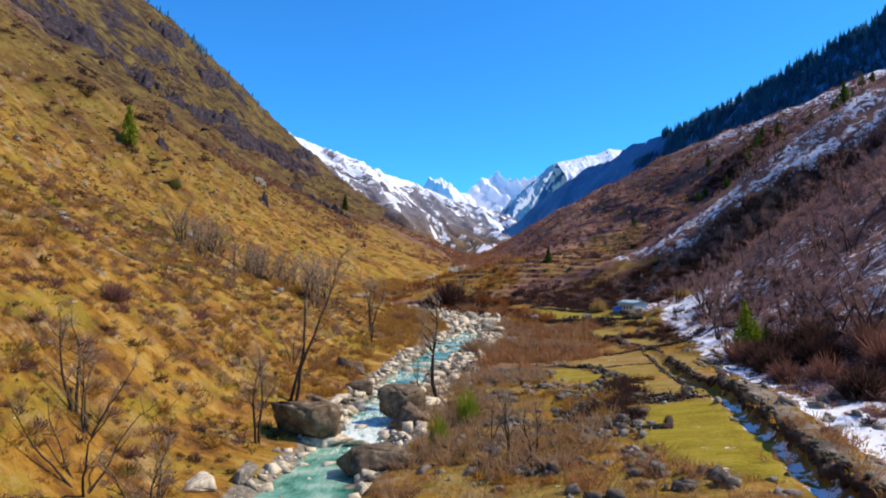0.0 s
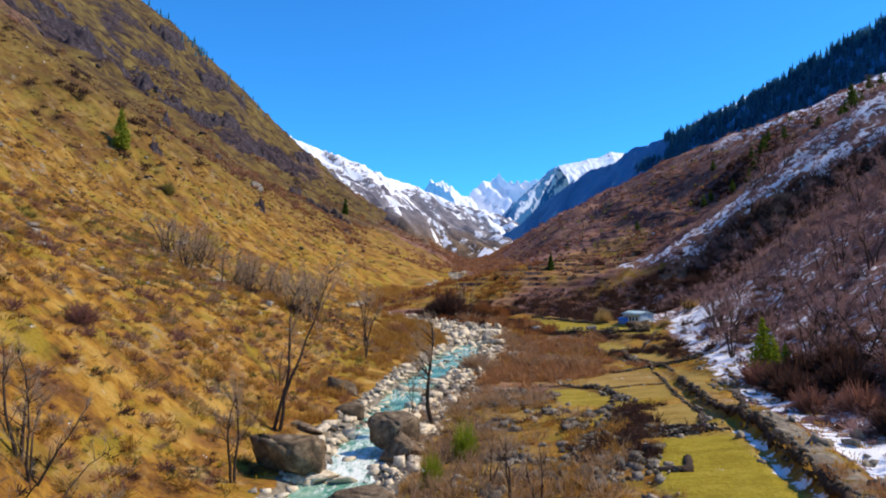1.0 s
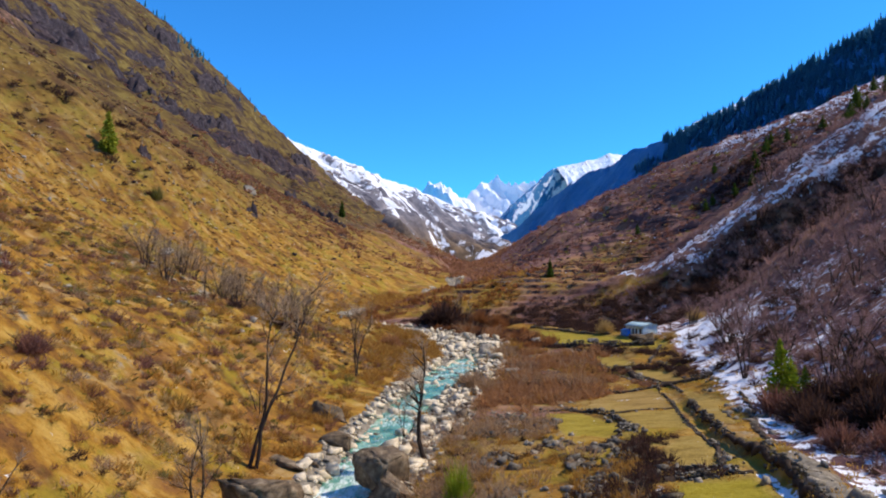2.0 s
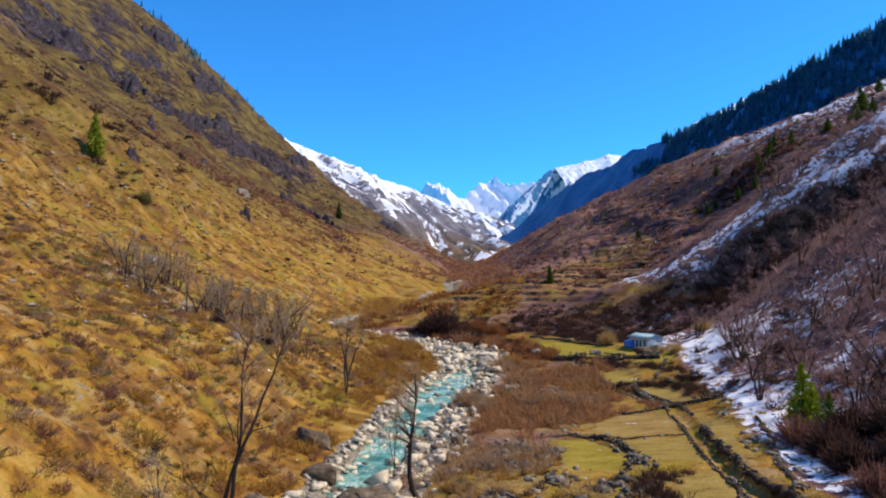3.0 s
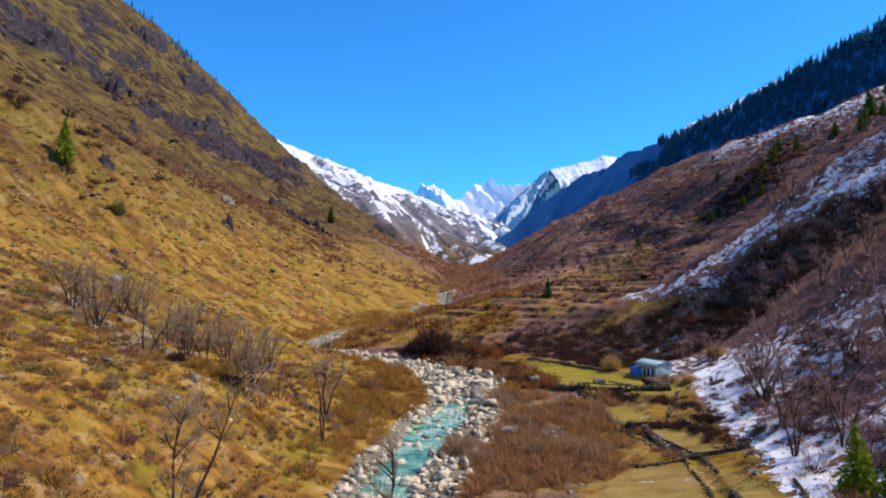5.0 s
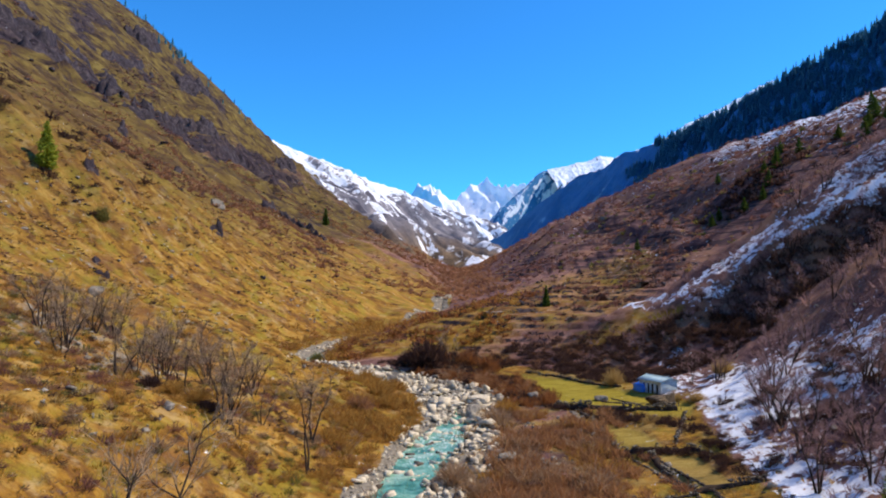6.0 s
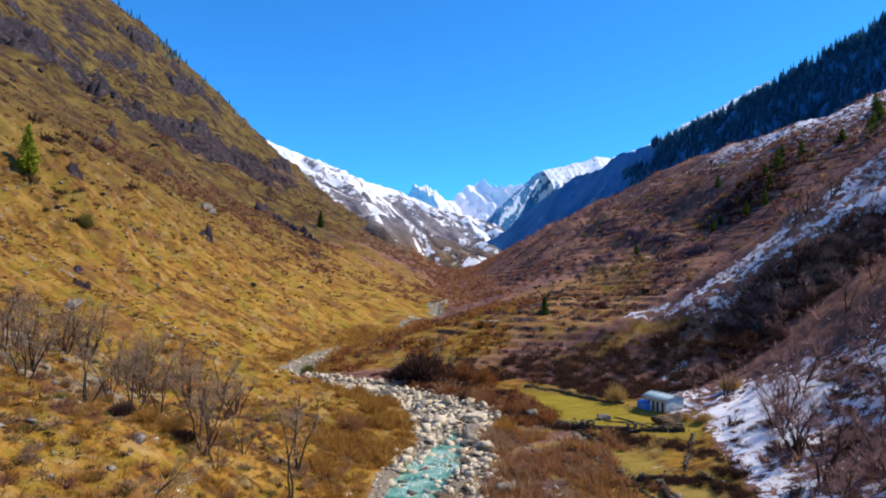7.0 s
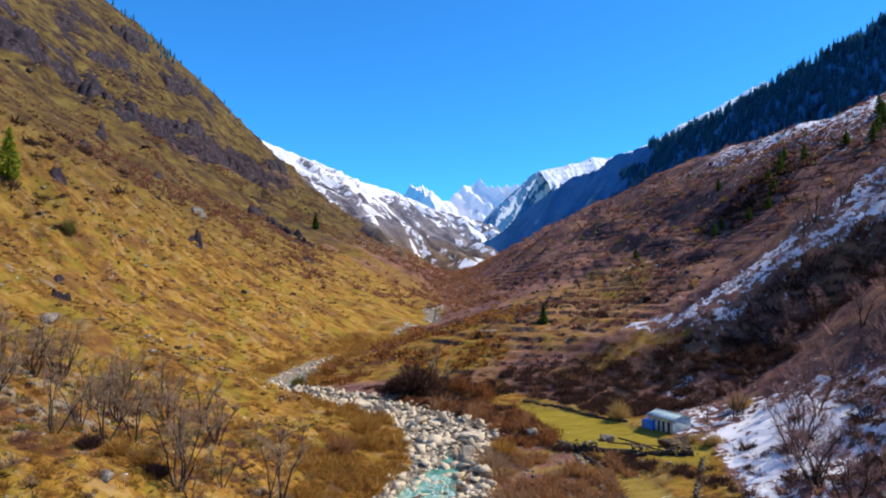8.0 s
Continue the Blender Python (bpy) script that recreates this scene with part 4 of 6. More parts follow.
def boulder(x, y, wide, deep, high, turn, seed, material=BOULDER, label="large tan granite boulder in the river bed", sink=0.25, group="river boulders"):
    v, f = crag(seed)
    ob = new("boulder", mesh_of("boulder", (v * np.array([wide, deep, high]), f), material, False))
    ob.matrix_world = pose(x, y, ground_z(x, y) + high * (0.5 - sink), 0, 0, turn)
    return tagged(ob, label, "boulder", group)


boulder(-19.0, 79.5, 7.8, 6.0, 5.0, 28, 33, label="huge dark-sided boulder beside the river pool", sink=0.2)
boulder(-4.6, 91, 5.8, 5.0, 4.7, 40, 2, label="tall pale granite boulder standing in the rapids", sink=0.22)
boulder(-4.0, 86, 5.5, 4.0, 3.2, -10, 3, label="grey boulder leaning at the foot of a taller one")
boulder(-7.0, 69.5, 7.8, 5.0, 3.5, 5, 4, label="dark slab-sided boulder at the edge of the pool", sink=0.2)
boulder(-15.8, 118, 6.2, 2.6, 3.6, -28, 5, label="long dark wedge of rock at the river bank", sink=0.2)
boulder(-13.0, 106, 4.6, 3.0, 2.6, -30, 6, label="dark angular boulder in the river edge")
boulder(-16.5, 96, 5.2, 3.2, 2.0, -15, 7, label="low brown boulder on the stony bank")
boulder(-13.8, 80.5, 7.0, 2.8, 1.7, 0, 8, PALE_STONE, "long pale slab above the pool")
boulder(-10.2, 80, 4.2, 2.4, 1.5, 10, 9, PALE_STONE, "pale slab above the pool")
boulder(-19.5, 66, 3.0, 2.4, 1.8, 60, 10, GREY_STONE, "grey boulder on the bank of the pool")
boulder(-22.0, 62, 3.2, 2.6, 1.8, 20, 11, PALE_STONE, "pale boulder on the bank of the pool")
boulder(12.5, 190, 4.8, 4.0, 4.0, 30, 12, GREY_STONE, "dark grey boulder above a turquoise pool")
boulder(8.0, 203, 6.0, 4.2, 1.8, 15, 13, PALE_STONE, "broad pale slab among river stones", 0.3)
boulder(14.5, 205, 7.0, 4.6, 2.2, -10, 14, PALE_STONE, "broad flat pale boulder among river stones", 0.3)
boulder(-12.5, 234, 5.0, 4.0, 3.2, 25, 15, PALE_STONE, "pale boulder at the river bend")
boulder(-7.5, 229, 4.4, 3.4, 3.0, -15, 16, PALE_STONE, "pale boulder at the river bend")
boulder(27.7, 203, 3.0, 2.6, 2.6, 15, 17, GREY_STONE, "dark boulder with a white face beside a thicket")
boulder(49.4, 180.6, 3.6, 3.0, 3.0, 25, 18, BOULDER, "brown boulder below the hut", group="field boulders")
boulder(52.9, 183.2, 3.4, 3.0, 3.2, 70, 34, BOULDER, "tall brown boulder before the hut", group="field boulders")
boulder(51.2, 185.6, 2.4, 2.0, 1.7, 10, 35, GREY_STONE, "small grey boulder before the hut", group="field boulders")
boulder(41.2, 193.5, 3.2, 2.6, 1.7, 0, 19, GREY_STONE, "grey boulder lying in a green field", group="field boulders")
boulder(-34.0, 139, 2.2, 1.8, 1.5, 0, 20, GREY_STONE, "pale outcrop on the grassy slope", group="slope boulders")
boulder(16.0, 156, 3.2, 2.8, 2.4, 0, 21, GREY_STONE, "grey boulder among river stones")
boulder(-77.3, 205, 3.4, 3.0, 2.6, 10, 22, GREY_STONE, "pale rock outcrop on the grassy slope", group="slope boulders")
boulder(-105, 381, 7.0, 5.0, 6.0, 10, 23, GREY_STONE, "dark rock standing out of the grassy slope", group="slope boulders")

rng = np.random.default_rng(5)
COBBLES = [stone(100 + k, 7 + k % 4) for k in range(14)]


def stones_over(name, count, x0, x1, y0, y1, keep, sizes, material, label, seed, shapes=None):
    r = np.random.default_rng(seed)
    p = scatter(r, count, x0, x1, y0, y1, keep)
    n = len(p)
    s = sizes[0] + (sizes[1] - sizes[0]) * r.uniform(0, 1, n) ** 3.4
    p[:, 2] += 0.05 * s
    size = np.stack([s, s * r.uniform(0.7, 1.1, n), s * r.uniform(0.7, 1.15, n)], 1)
    return many(name, shapes or COBBLES, r.integers(0, len(shapes or COBBLES), n), p, r.uniform(0, 6.28, n), size, material, label, "stones")


def in_water(x, y):
    return 1 - ease(0.7, 1.1, off_stream(x, y))


def bed_stones(x, y):
    calm = in_water(x, y) * np.where(y < 84, 1.0, 0.75)
    pools = 1 - ease(-0.15, 0.1, fbm(x / 5 + 3, y / 4, 2, 43)) * ease(108, 118, y)
    return bed(x, y) * (1 - 0.9 * calm * np.where(y < 108, 1, 1 - 0.75 * pools))


stones_over("river_stones", 6800, -45, 30, -40, 262, bed_stones, (0.3, 3.4), PALE_STONE, "pale rounded stones covering the river bed", 11)
stones_over("river_stones", 1300, -45, 30, -40, 250, bed_stones, (0.5, 2.4), GREY_STONE, "grey stones among pale ones in the river bed", 12)
stones_over("river_stones", 900, -45, 30, 84, 262, bed, (0.4, 2.2), DARK_STONE, "dark wet stones in the river bed", 16)


def loose_boulders(count, y0, y1, keep, sizes, material, label, group, seed, x0=-30, x1=30):
    """Boulders that stand out from the stones round them, each by itself."""
    r = np.random.default_rng(seed)
    meshes = [mesh_of("boulder", stone(170 + seed + k, 9), material) for k in range(6)]
    for q in scatter(r, count, x0, x1, y0, y1, keep):
        w = sizes[0] + (sizes[1] - sizes[0]) * r.uniform() ** 2
        ob = new("boulder", meshes[int(r.integers(0, 6))])
        ob.location = (q[0], q[1], q[2] + 0.12 * w)
        ob.rotation_euler = (r.uniform(-0.25, 0.25), r.uniform(-0.25, 0.25), r.uniform(0, 6.28))
        ob.scale = (w, w * r.uniform(0.7, 1.0), w * r.uniform(0.8, 1.2))
        tagged(ob, label, "boulder", group)


loose_boulders(105, 95, 262, bed, (1.6, 4.6), PALE_STONE, "pale angular boulder in the river bed", "river boulders", 14)
loose_boulders(52, 70, 250, bed_stones, (1.4, 4.0), BOULDER, "brown angular boulder in the river bed", "river boulders", 15)
loose_boulders(85, 104, 192, lambda x, y: in_water(x, y) * ease(-0.3, 0.05, -fbm(x / 5 + 3, y / 4, 2, 43)), (1.6, 4.6), PALE_STONE, "cream-coloured boulder parting the stream", "river boulders", 25, -14, 16)
loose_boulders(30, 104, 192, in_water, (1.4, 3.6), DARK_STONE, "dark wet boulder parting the stream", "river boulders", 27, -14, 16)
loose_boulders(40, 182, 246, bed, (2.6, 6.0), PALE_STONE, "large cream-coloured boulder at the river bend", "river boulders", 24)
stones_over("river_stones", 1100, -50, 30, 250, 440, bed_stones, (0.6, 3.0), PALE_STONE, "pale stones in the upper river bed", 13)
# ---- trees ----
def bare_tree(name, seed, height, stems, spread, fine, twigs, label, group, girth=1.0):
    """Builds one leafless tree at the origin, to be placed and copied."""
    a, b, c = bare_tree_shapes(seed, height, stems, spread, fine, girth)
    top = tagged(new(name), label, "tree", group)
    for stem in a:
        part("trunk", stem, BARK, top, smooth=True)
    tagged(part("crown", b, BARK, top), kind="stuff")
    tagged(part("crown", c, twigs, top, "fine leafless twigs"), kind="stuff")
    return top


LEANING = bare_tree("bare_tree", 207, 13.0, 2, 0.25, 0.9, TWIG_GREY, "tall leaning leafless tree with thin trunks", "bare trees by the river", 0.7)
SPARSE = bare_tree("bare_tree", 208, 11.0, 4, 1.9, 0.42, TWIG_GREY, "bare tree with a few pale crooked limbs", "bare trees by the river", 0.95)
SLIM = bare_tree("bare_tree", 201, 13.0, 2, 0.5, 1.0, TWIG_GREY, "tall leafless grey-brown tree with two slim trunks", "bare trees by the river")
CURVED = bare_tree("bare_tree", 202, 11.0, 1, 0.8, 1.3, TWIG_GREY, "leafless tree with a dark forking trunk", "bare trees by the river")
FAN = bare_tree("bare_tree", 203, 10.5, 7, 1.0, 0.75, TWIG_GREY, "many-stemmed leafless tree fanning out from its base", "bare trees on the grassy slope")
SMALL = bare_tree("bare_tree", 204, 7.0, 3, 0.9, 0.85, TWIG_GREY, "small leafless tree with several thin stems", "bare trees on the grassy slope")
SHADY = bare_tree("bare_tree", 205, 10.5, 3, 0.9, 0.95, TWIG_MAUVE, "leafless mauve-brown tree on the shaded snowy slope", "bare trees on the shaded slope")
SHADY_FAN = bare_tree("bare_tree", 206, 8.5, 4, 1.1, 0.85, TWIG_MAUVE, "bushy leafless mauve-brown tree on the shaded snowy slope", "bare trees on the shaded slope")
used = set()


def plant(kind, x, y, size=1.0, turn=0.0, lean=(0, 0), sink=0.1, label=""):
    m = pose(x, y, ground_z(x, y) - sink, lean[0], lean[1], turn) @ Matrix.Scale(size, 4)
    if kind.name in used:
        ob = copy_thing(kind, m)
    else:
        ob = kind
        ob.matrix_world = m
        used.add(kind.name)
    ob.scale = (size, size, size)
    return tagged(ob, label) if label else ob


plant(LEANING, -20.5, 92.4, 1.9, 20, (0, 12), label="tall slim leafless tree above the big boulder")
plant(LEANING, -15.5, 146, 1.3, 110, (0, 3), label="thin straight leafless tree on the river bank")
plant(SLIM, -20.7, 75.5, 0.95, 200, (0, 3), label="thin leafless sapling beside the big boulder")
plant(CURVED, -0.6, 98, 1.6, 0, (0, -18), label="dark leaning leafless tree beside the rapids")
plant(SLIM, -17.1, 158, 1.1, 300, (0, 4))
plant(FAN, -27.6, 146, 1.4, 0, label="large many-stemmed leafless tree on the grassy slope")
plant(SMALL, -24.2, 153, 1.0, 40)
plant(SMALL, -25.5, 144, 0.8, 140)
for x, y, s, a in ((-46.5, 150.5, 0.95, 10), (-46.7, 158, 0.8, 80), (-46.2, 169, 1.15, 150), (-57, 164, 1.1, 210), (-53, 146, 0.9, 260), (-55.5, 152, 1.1, 300), (-50, 176, 1.0, 20), (-41, 176, 1.0, 70), (-38, 168, 0.9, 190), (-60, 178, 1.2, 240), (-63, 160, 1.0, 330), (-33, 160, 0.8, 100), (-44, 183, 0.9, 15), (-52, 186, 1.0, 75), (-58, 172, 0.9, 135), (-36, 180, 0.9, 310), (-66, 170, 0.9, 190), (-48, 164, 0.9, 44)):
    plant(SMALL if s < 1 else FAN, x, y, s * (1.5 if s < 1 else 1.0), a)
for x, y, s, a in ((-42, 156, 1.5, 33), (-39.5, 160, 1.4, 93), (-60, 152, 1.5, 123), (-31, 172, 1.3, 201), (-29, 166, 1.2, 251)):
    plant(SMALL if s > 1.05 else FAN, x, y, s, a)
plant(SPARSE, -28.5, 54, 1.05, 30, label="bare tree with pale crooked limbs above the pool")
plant(SMALL, -22.5, 52, 1.2, 90)
plant(SMALL, -31.5, 60, 1.2, 10)
plant(SLIM, -33.0, 60.5, 0.85, 10, (0, -6))
plant(SMALL, -24, 108, 1.0, 60)
for x, y, s, a in ((6.5, 66, 0.55, 20), (8.5, 63, 0.5, 130), (5.0, 70, 0.45, 260)):
    plant(SLIM, x, y, s, a, label="thin pale sapling standing in low scrub")
plant(SMALL, 9.5, 246, 1.4, 60, label="lone leafless tree behind the dark bush")
plant(SLIM, 8.0, 250, 0.9, 60)
plant(SMALL, -4, 112, 0.9, 15)
for x, y, s, a in ((52, 127, 1.1, 0), (59, 106.7, 1.0, 60), (55.7, 89, 1.1, 120), (67.2, 167, 1.15, 180), (57.2, 140.4, 1.25, 250), (74, 151, 1.1, 300), (64, 165.5, 1.0, 20), (60, 152.4, 1.15, 80), (62.2, 193.8, 0.7, 150), (66.6, 191, 0.8, 200)):
    plant(SHADY, x, y, s, a)
r7 = np.random.default_rng(77)
near_foot = scatter(r7, 34, 36, 92, 20, 150, lambda x, y: ease(3, 9, x - np.interp(y, SNOW_Y, SNOW_X)))
for k, q in enumerate(near_foot):
    plant(SHADY if k % 3 else SHADY_FAN, q[0], q[1], r7.uniform(0.8, 1.3), r7.uniform(0, 360))
spots = scatter(r7, 120, 46, 150, 55, 238, lambda x, y: ease(56, 68, x - river_x(y)) * (0.35 + 0.65 * ease(-0.2, 0.5, fbm(x / 22, y / 22, 2, 8))) * off_fields(x, y) * (1 - ease(235, 242, y)))
for k, q in enumerate(spots):
    plant(SHADY if k % 2 else SHADY_FAN, q[0], q[1], r7.uniform(0.7, 1.15), r7.uniform(0, 360))


def conifer(name, seed, height, width, whorls, fullness, needles, label, group, low=0.06):
    a, b = conifer_shapes(seed, height, width, whorls, fullness, low)
    top = tagged(new(name), label, "tree", group)
    part("trunk", a, BARK, top, smooth=True)
    part("crown", b, needles, top)
    return top


PINE = conifer("pine_tree", 301, 14.0, 2.6, 36, 10, NEEDLES, "dark green pine standing alone on a slope", "pines on the slopes")
YOUNG = conifer("young_pine", 302, 7.5, 2.3, 24, 11, NEEDLES_BRIGHT, "bright green young pine at the foot of the snowy slope", "young pines", 0.02)
LONE = conifer("pine_tree", 303, 14.0, 3.0, 30, 13, NEEDLES_MID, "olive-green pine alone on the grassy slope", "pines on the slopes", 0.03)
plant(LONE, -128.8, 271.7, 1.2, 0)
plant(PINE, -118.7, 808, 1.5, 90)
plant(PINE, 45, 285.5, 0.55, 10, label="small dark pine on the terraces")
STOUT = conifer("pine_tree", 304, 11.0, 3.6, 22, 12, NEEDLES, "stout dark green pine on the terraced hillside", "pines on the slopes", 0.03)
for x, y, s, a in ((173, 366, 1.0, 0), (200, 339, 1.15, 50), (206, 345, 1.0, 20), (214, 352, 1.2, 80), (156, 346, 0.8, 120), (180, 379, 1.1, 200), (186, 386, 0.9, 230), (170, 372, 0.85, 10), (158, 350, 0.6, 280), (222, 366, 1.1, 310), (196, 352, 0.9, 140), (150, 380, 0.8, 60), (143, 372, 0.8, 33), (150, 352, 0.9, 70), (165, 358, 1.0, 15), (188, 372, 1.0, 95), (210, 338, 0.9, 5), (228, 350, 1.1, 66), (236, 372, 1.0, 12), (120, 420, 0.8, 80), (176, 440, 0.9, 45)):
    plant(STOUT, x, y, s * 0.75, a)
plant(YOUNG, 48.7, 108.3, 1.15, 0)
plant(YOUNG, 51.6, 107.5, 0.5, 60)
plant(YOUNG, 52.5, 113, 0.6, 100)

FAR_TREES = [simple_conifer(400 + k) for k in range(6)]


def far_forest():
    """Trees stand on the corners of the ridge's own land, jittered a little."""
    r = np.random.default_rng(88)
    me = forest.data
    v = np.zeros(len(me.vertices) * 3)
    me.vertices.foreach_get("co", v)
    v = v.reshape(STATIONS, -1, 3)[:, 11:85]
    n = 9000
    i, j = r.uniform(0, v.shape[0] - 1.01, n), (v.shape[1] - 1.01) * r.uniform(0, 1, n) ** 1.2
    a, b = i.astype(int), j.astype(int)
    p = v[a, b] + (v[a + 1, b] - v[a, b]) * (i - a)[:, None] + (v[a, b + 1] - v[a, b]) * (j - b)[:, None]
    keep = (b < 6) | (fbm(p[:, 0] / 70, p[:, 1] / 70, 3, 14) > -0.6)
    # towards the head of the valley the wood thins out to its lower half
    bearing, rise = p[:, 0] / p[:, 1], p[:, 2] / p[:, 1]
    keep = keep & (rise < 0.15 + 0.81 * (bearing - 0.243) + 0.03 * fbm(p[:, 0] / 40, p[:, 2] / 40, 3, 15)) & (bearing > 0.2)
    p = p[keep] - np.array([0, 0, 1.5])
    n = len(p)
    return many("conifer_forest", FAR_TREES, r.integers(0, 6, n), p, r.uniform(0, 6.28, n), np.stack([r.uniform(22, 31, n)] * 2 + [r.uniform(13, 24, n)], 1), HAZE_FOREST, "dense dark conifer forest covering a distant ridge", "forest")


far_forest()


def crest_trees():
    r = np.random.default_rng(89)
    p = scatter(r, 170, -640, -300, 1250, 1640, lambda x, y: ease(0.3, 0.5, fbm(x / 30, y / 30, 3, 17)) * ease(450, 520, river_x(y) - x))
    n = len(p)
    return many("conifer_forest", FAR_TREES, r.integers(0, 6, n), p, r.uniform(0, 6.28, n), r.uniform(9, 22, n), HAZE_FOREST, "scattered dark conifers along a distant rocky crest", "forest")


crest_trees()


def big_bush(x, y, wide, high, material, label, seed):
    ob = new("bush", mesh_of("bush", join([bush(seed, 24, 5, 0.68, 0.85, 0.011), dome(seed, 1500 if material is TWIG_DARK else 760, 0.02 if material is TWIG_DARK else 0.015)]), material))
    ob.matrix_world = pose(x, y, ground_z(x, y) - 0.15, 0, 0, seed * 37 % 360) @ Matrix.Diagonal((wide / 2, wide / 2, high, 1))
    return tagged(ob, label, "shrub", "large bushes")


big_bush(2.0, 243, 12, 8.5, TWIG_DARK, "large very dark leafless bush at the river bend", 701)
big_bush(-3.0, 246, 7, 5.0, TWIG_DARK, "dark leafless bush at the river bend", 702)
big_bush(14, 243, 8, 5.5, TWIG_RUST, "rust-orange leafless bush below the terraces", 703)
big_bush(20, 238, 8, 5.0, TWIG_RUST, "rust-orange leafless bush below the terraces", 704)
big_bush(48.5, 208.5, 6, 4.6, TWIG_STRAW, "straw-coloured bush beside the hut field", 705)
big_bush(58, 181, 4, 2.4, TWIG_STRAW, "straw-coloured bush below the hut", 706)
big_bush(7, 148, 7, 3.6, TWIG_TAN, "pale brown leafless bush between river and thicket", 707)
big_bush(10, 142, 6, 3.0, TWIG_TAN, "pale brown leafless bush between river and thicket", 708)
big_bush(17, 184, 8, 4.0, TWIG_TAN, "pale brown leafless bush beside the river stones", 709)
big_bush(20, 192, 7, 3.5, TWIG_OCHRE, "ochre leafless bush beside the river stones", 710)
big_bush(46, 104, 7, 4.0, TWIG_RED, "dark red-brown bush beside the young pine", 711)
big_bush(53, 101, 6, 3.6, TWIG_MAUVE, "mauve-brown leafless bush on the snowy slope", 712)
big_bush(-40.5, 83, 4.2, 2.6, TWIG_RED, "red-brown rounded bush on the grassy slope", 738)
big_bush(54, 84, 7, 4.2, TWIG_RED, "red-brown leafless bush on the snowy slope", 713)
big_bush(66, 289.5, 5, 3.2, TWIG_DARK, "dark round bush on the terraces", 714)
big_bush(70, 195, 6, 3.5, TWIG_STRAW, "straw-coloured bush at the edge of bright snow", 715)
big_bush(-33.5, 148, 6, 2.2, TWIG_OCHRE, "low brown bush on a ledge of the grassy slope", 716)
big_bush(-37, 148, 5, 2.0, TWIG_OCHRE, "low brown bush on a ledge of the grassy slope", 717)
big_bush(-30.8, 146, 4, 1.8, TWIG_DARK, "low dark bush beside the many-stemmed tree", 718)
big_bush(-40, 147, 4, 1.6, TWIG_DARK, "low dark bush on the grassy slope", 719)
big_bush(-111, 275, 6, 5.5, TWIG_OLIVE, "tall olive-green bush on the grassy slope", 721)
big_bush(-34, 262, 5, 3.0, TWIG_OLIVE, "olive-green bush in the upper river bed", 720)
big_bush(3.0, 81, 3.2, 4.8, NEEDLES_BRIGHT, "bright green evergreen bush by the river thicket", 722)
big_bush(-0.5, 73, 2.6, 3.8, NEEDLES_BRIGHT, "small bright green evergreen bush by the river thicket", 723)
big_bush(50, 89, 8, 4.5, TWIG_DARK, "dark leafless bush on the snowy slope", 724)
big_bush(46.5, 81, 6, 3.6, TWIG_RED, "dark red-brown bush on the snowy slope", 725)
big_bush(53, 96, 7, 4.0, TWIG_DARK, "dark leafless bush on the snowy slope", 726)
big_bush(45, 72, 6, 3.6, TWIG_DARK, "dark leafless bush on the snowy slope", 727)
big_bush(52, 78, 7, 4.4, TWIG_RED, "dark red-brown bush on the snowy slope", 728)
big_bush(6, 250, 7, 4.0, TWIG_RUST, "rust-orange leafless bush beside the dark one", 729)
big_bush(-14, 220, 6, 3.4, TWIG_OCHRE, "rounded ochre bush on the river bank", 730)
big_bush(-9, 205, 7, 4.2, TWIG_OCHRE, "rounded ochre bush on the river bank", 731)
big_bush(-7, 196, 6, 3.8, TWIG_OCHRE, "rounded ochre bush on the river bank", 732)
big_bush(-12, 188, 7, 4.0, TWIG_THICKET, "rounded orange-brown bush on the river bank", 733)
big_bush(46.5, 98, 7, 4.0, TWIG_DARK, "dark leafless bush below the young pine", 734)
big_bush(45, 92, 6, 3.6, TWIG_DARK, "dark leafless bush at the foot of the snowy slope", 735)
big_bush(50.5, 101, 6, 4.0, TWIG_DARK, "dark leafless bush behind the young pine", 736)
big_bush(43.5, 86, 5, 3.0, TWIG_RED, "dark red-brown bush at the foot of the snowy slope", 737)
# ---- scrub, grass and loose stones ----
BUSHES = [bush(500 + k, 16, 3, 1.0, 0.8, 0.028) for k in range(5)]
LIGHT_BUSHES = [dome(520 + k, 19 + k, 0.062) for k in range(5)]
FAR_DOMES = [dome(600 + k, 17, 0.13) for k in range(5)]
FINE_BUSHES = [bush(560 + k, 24, 5, 1.0, 0.85, 0.015) for k in range(5)]
FINE_DOMES = [dome(580 + k, 84, 0.03) for k in range(5)]
TUFTS = [blades(540 + k, 14, 0.5, 0.55, 0.04, 0.7, 0.3) for k in range(5)]


def scrub(name, shapes, count, x0, x1, y0, y1, keep, sizes, material, label, seed, flat=0.85):
    r = np.random.default_rng(seed)
    p = scatter(r, count, x0, x1, y0, y1, keep)
    n = len(p)
    s = sizes[0] + (sizes[1] - sizes[0]) * r.uniform(0, 1, n) ** 1.6
    size = np.stack([s, s, s * flat * r.uniform(0.7, 1.2, n)], 1)
    return many(name, shapes, r.integers(0, len(shapes), n), p, r.uniform(0, 6.28, n), size, material, label, "shrubs" if "grass" not in name else "grass")


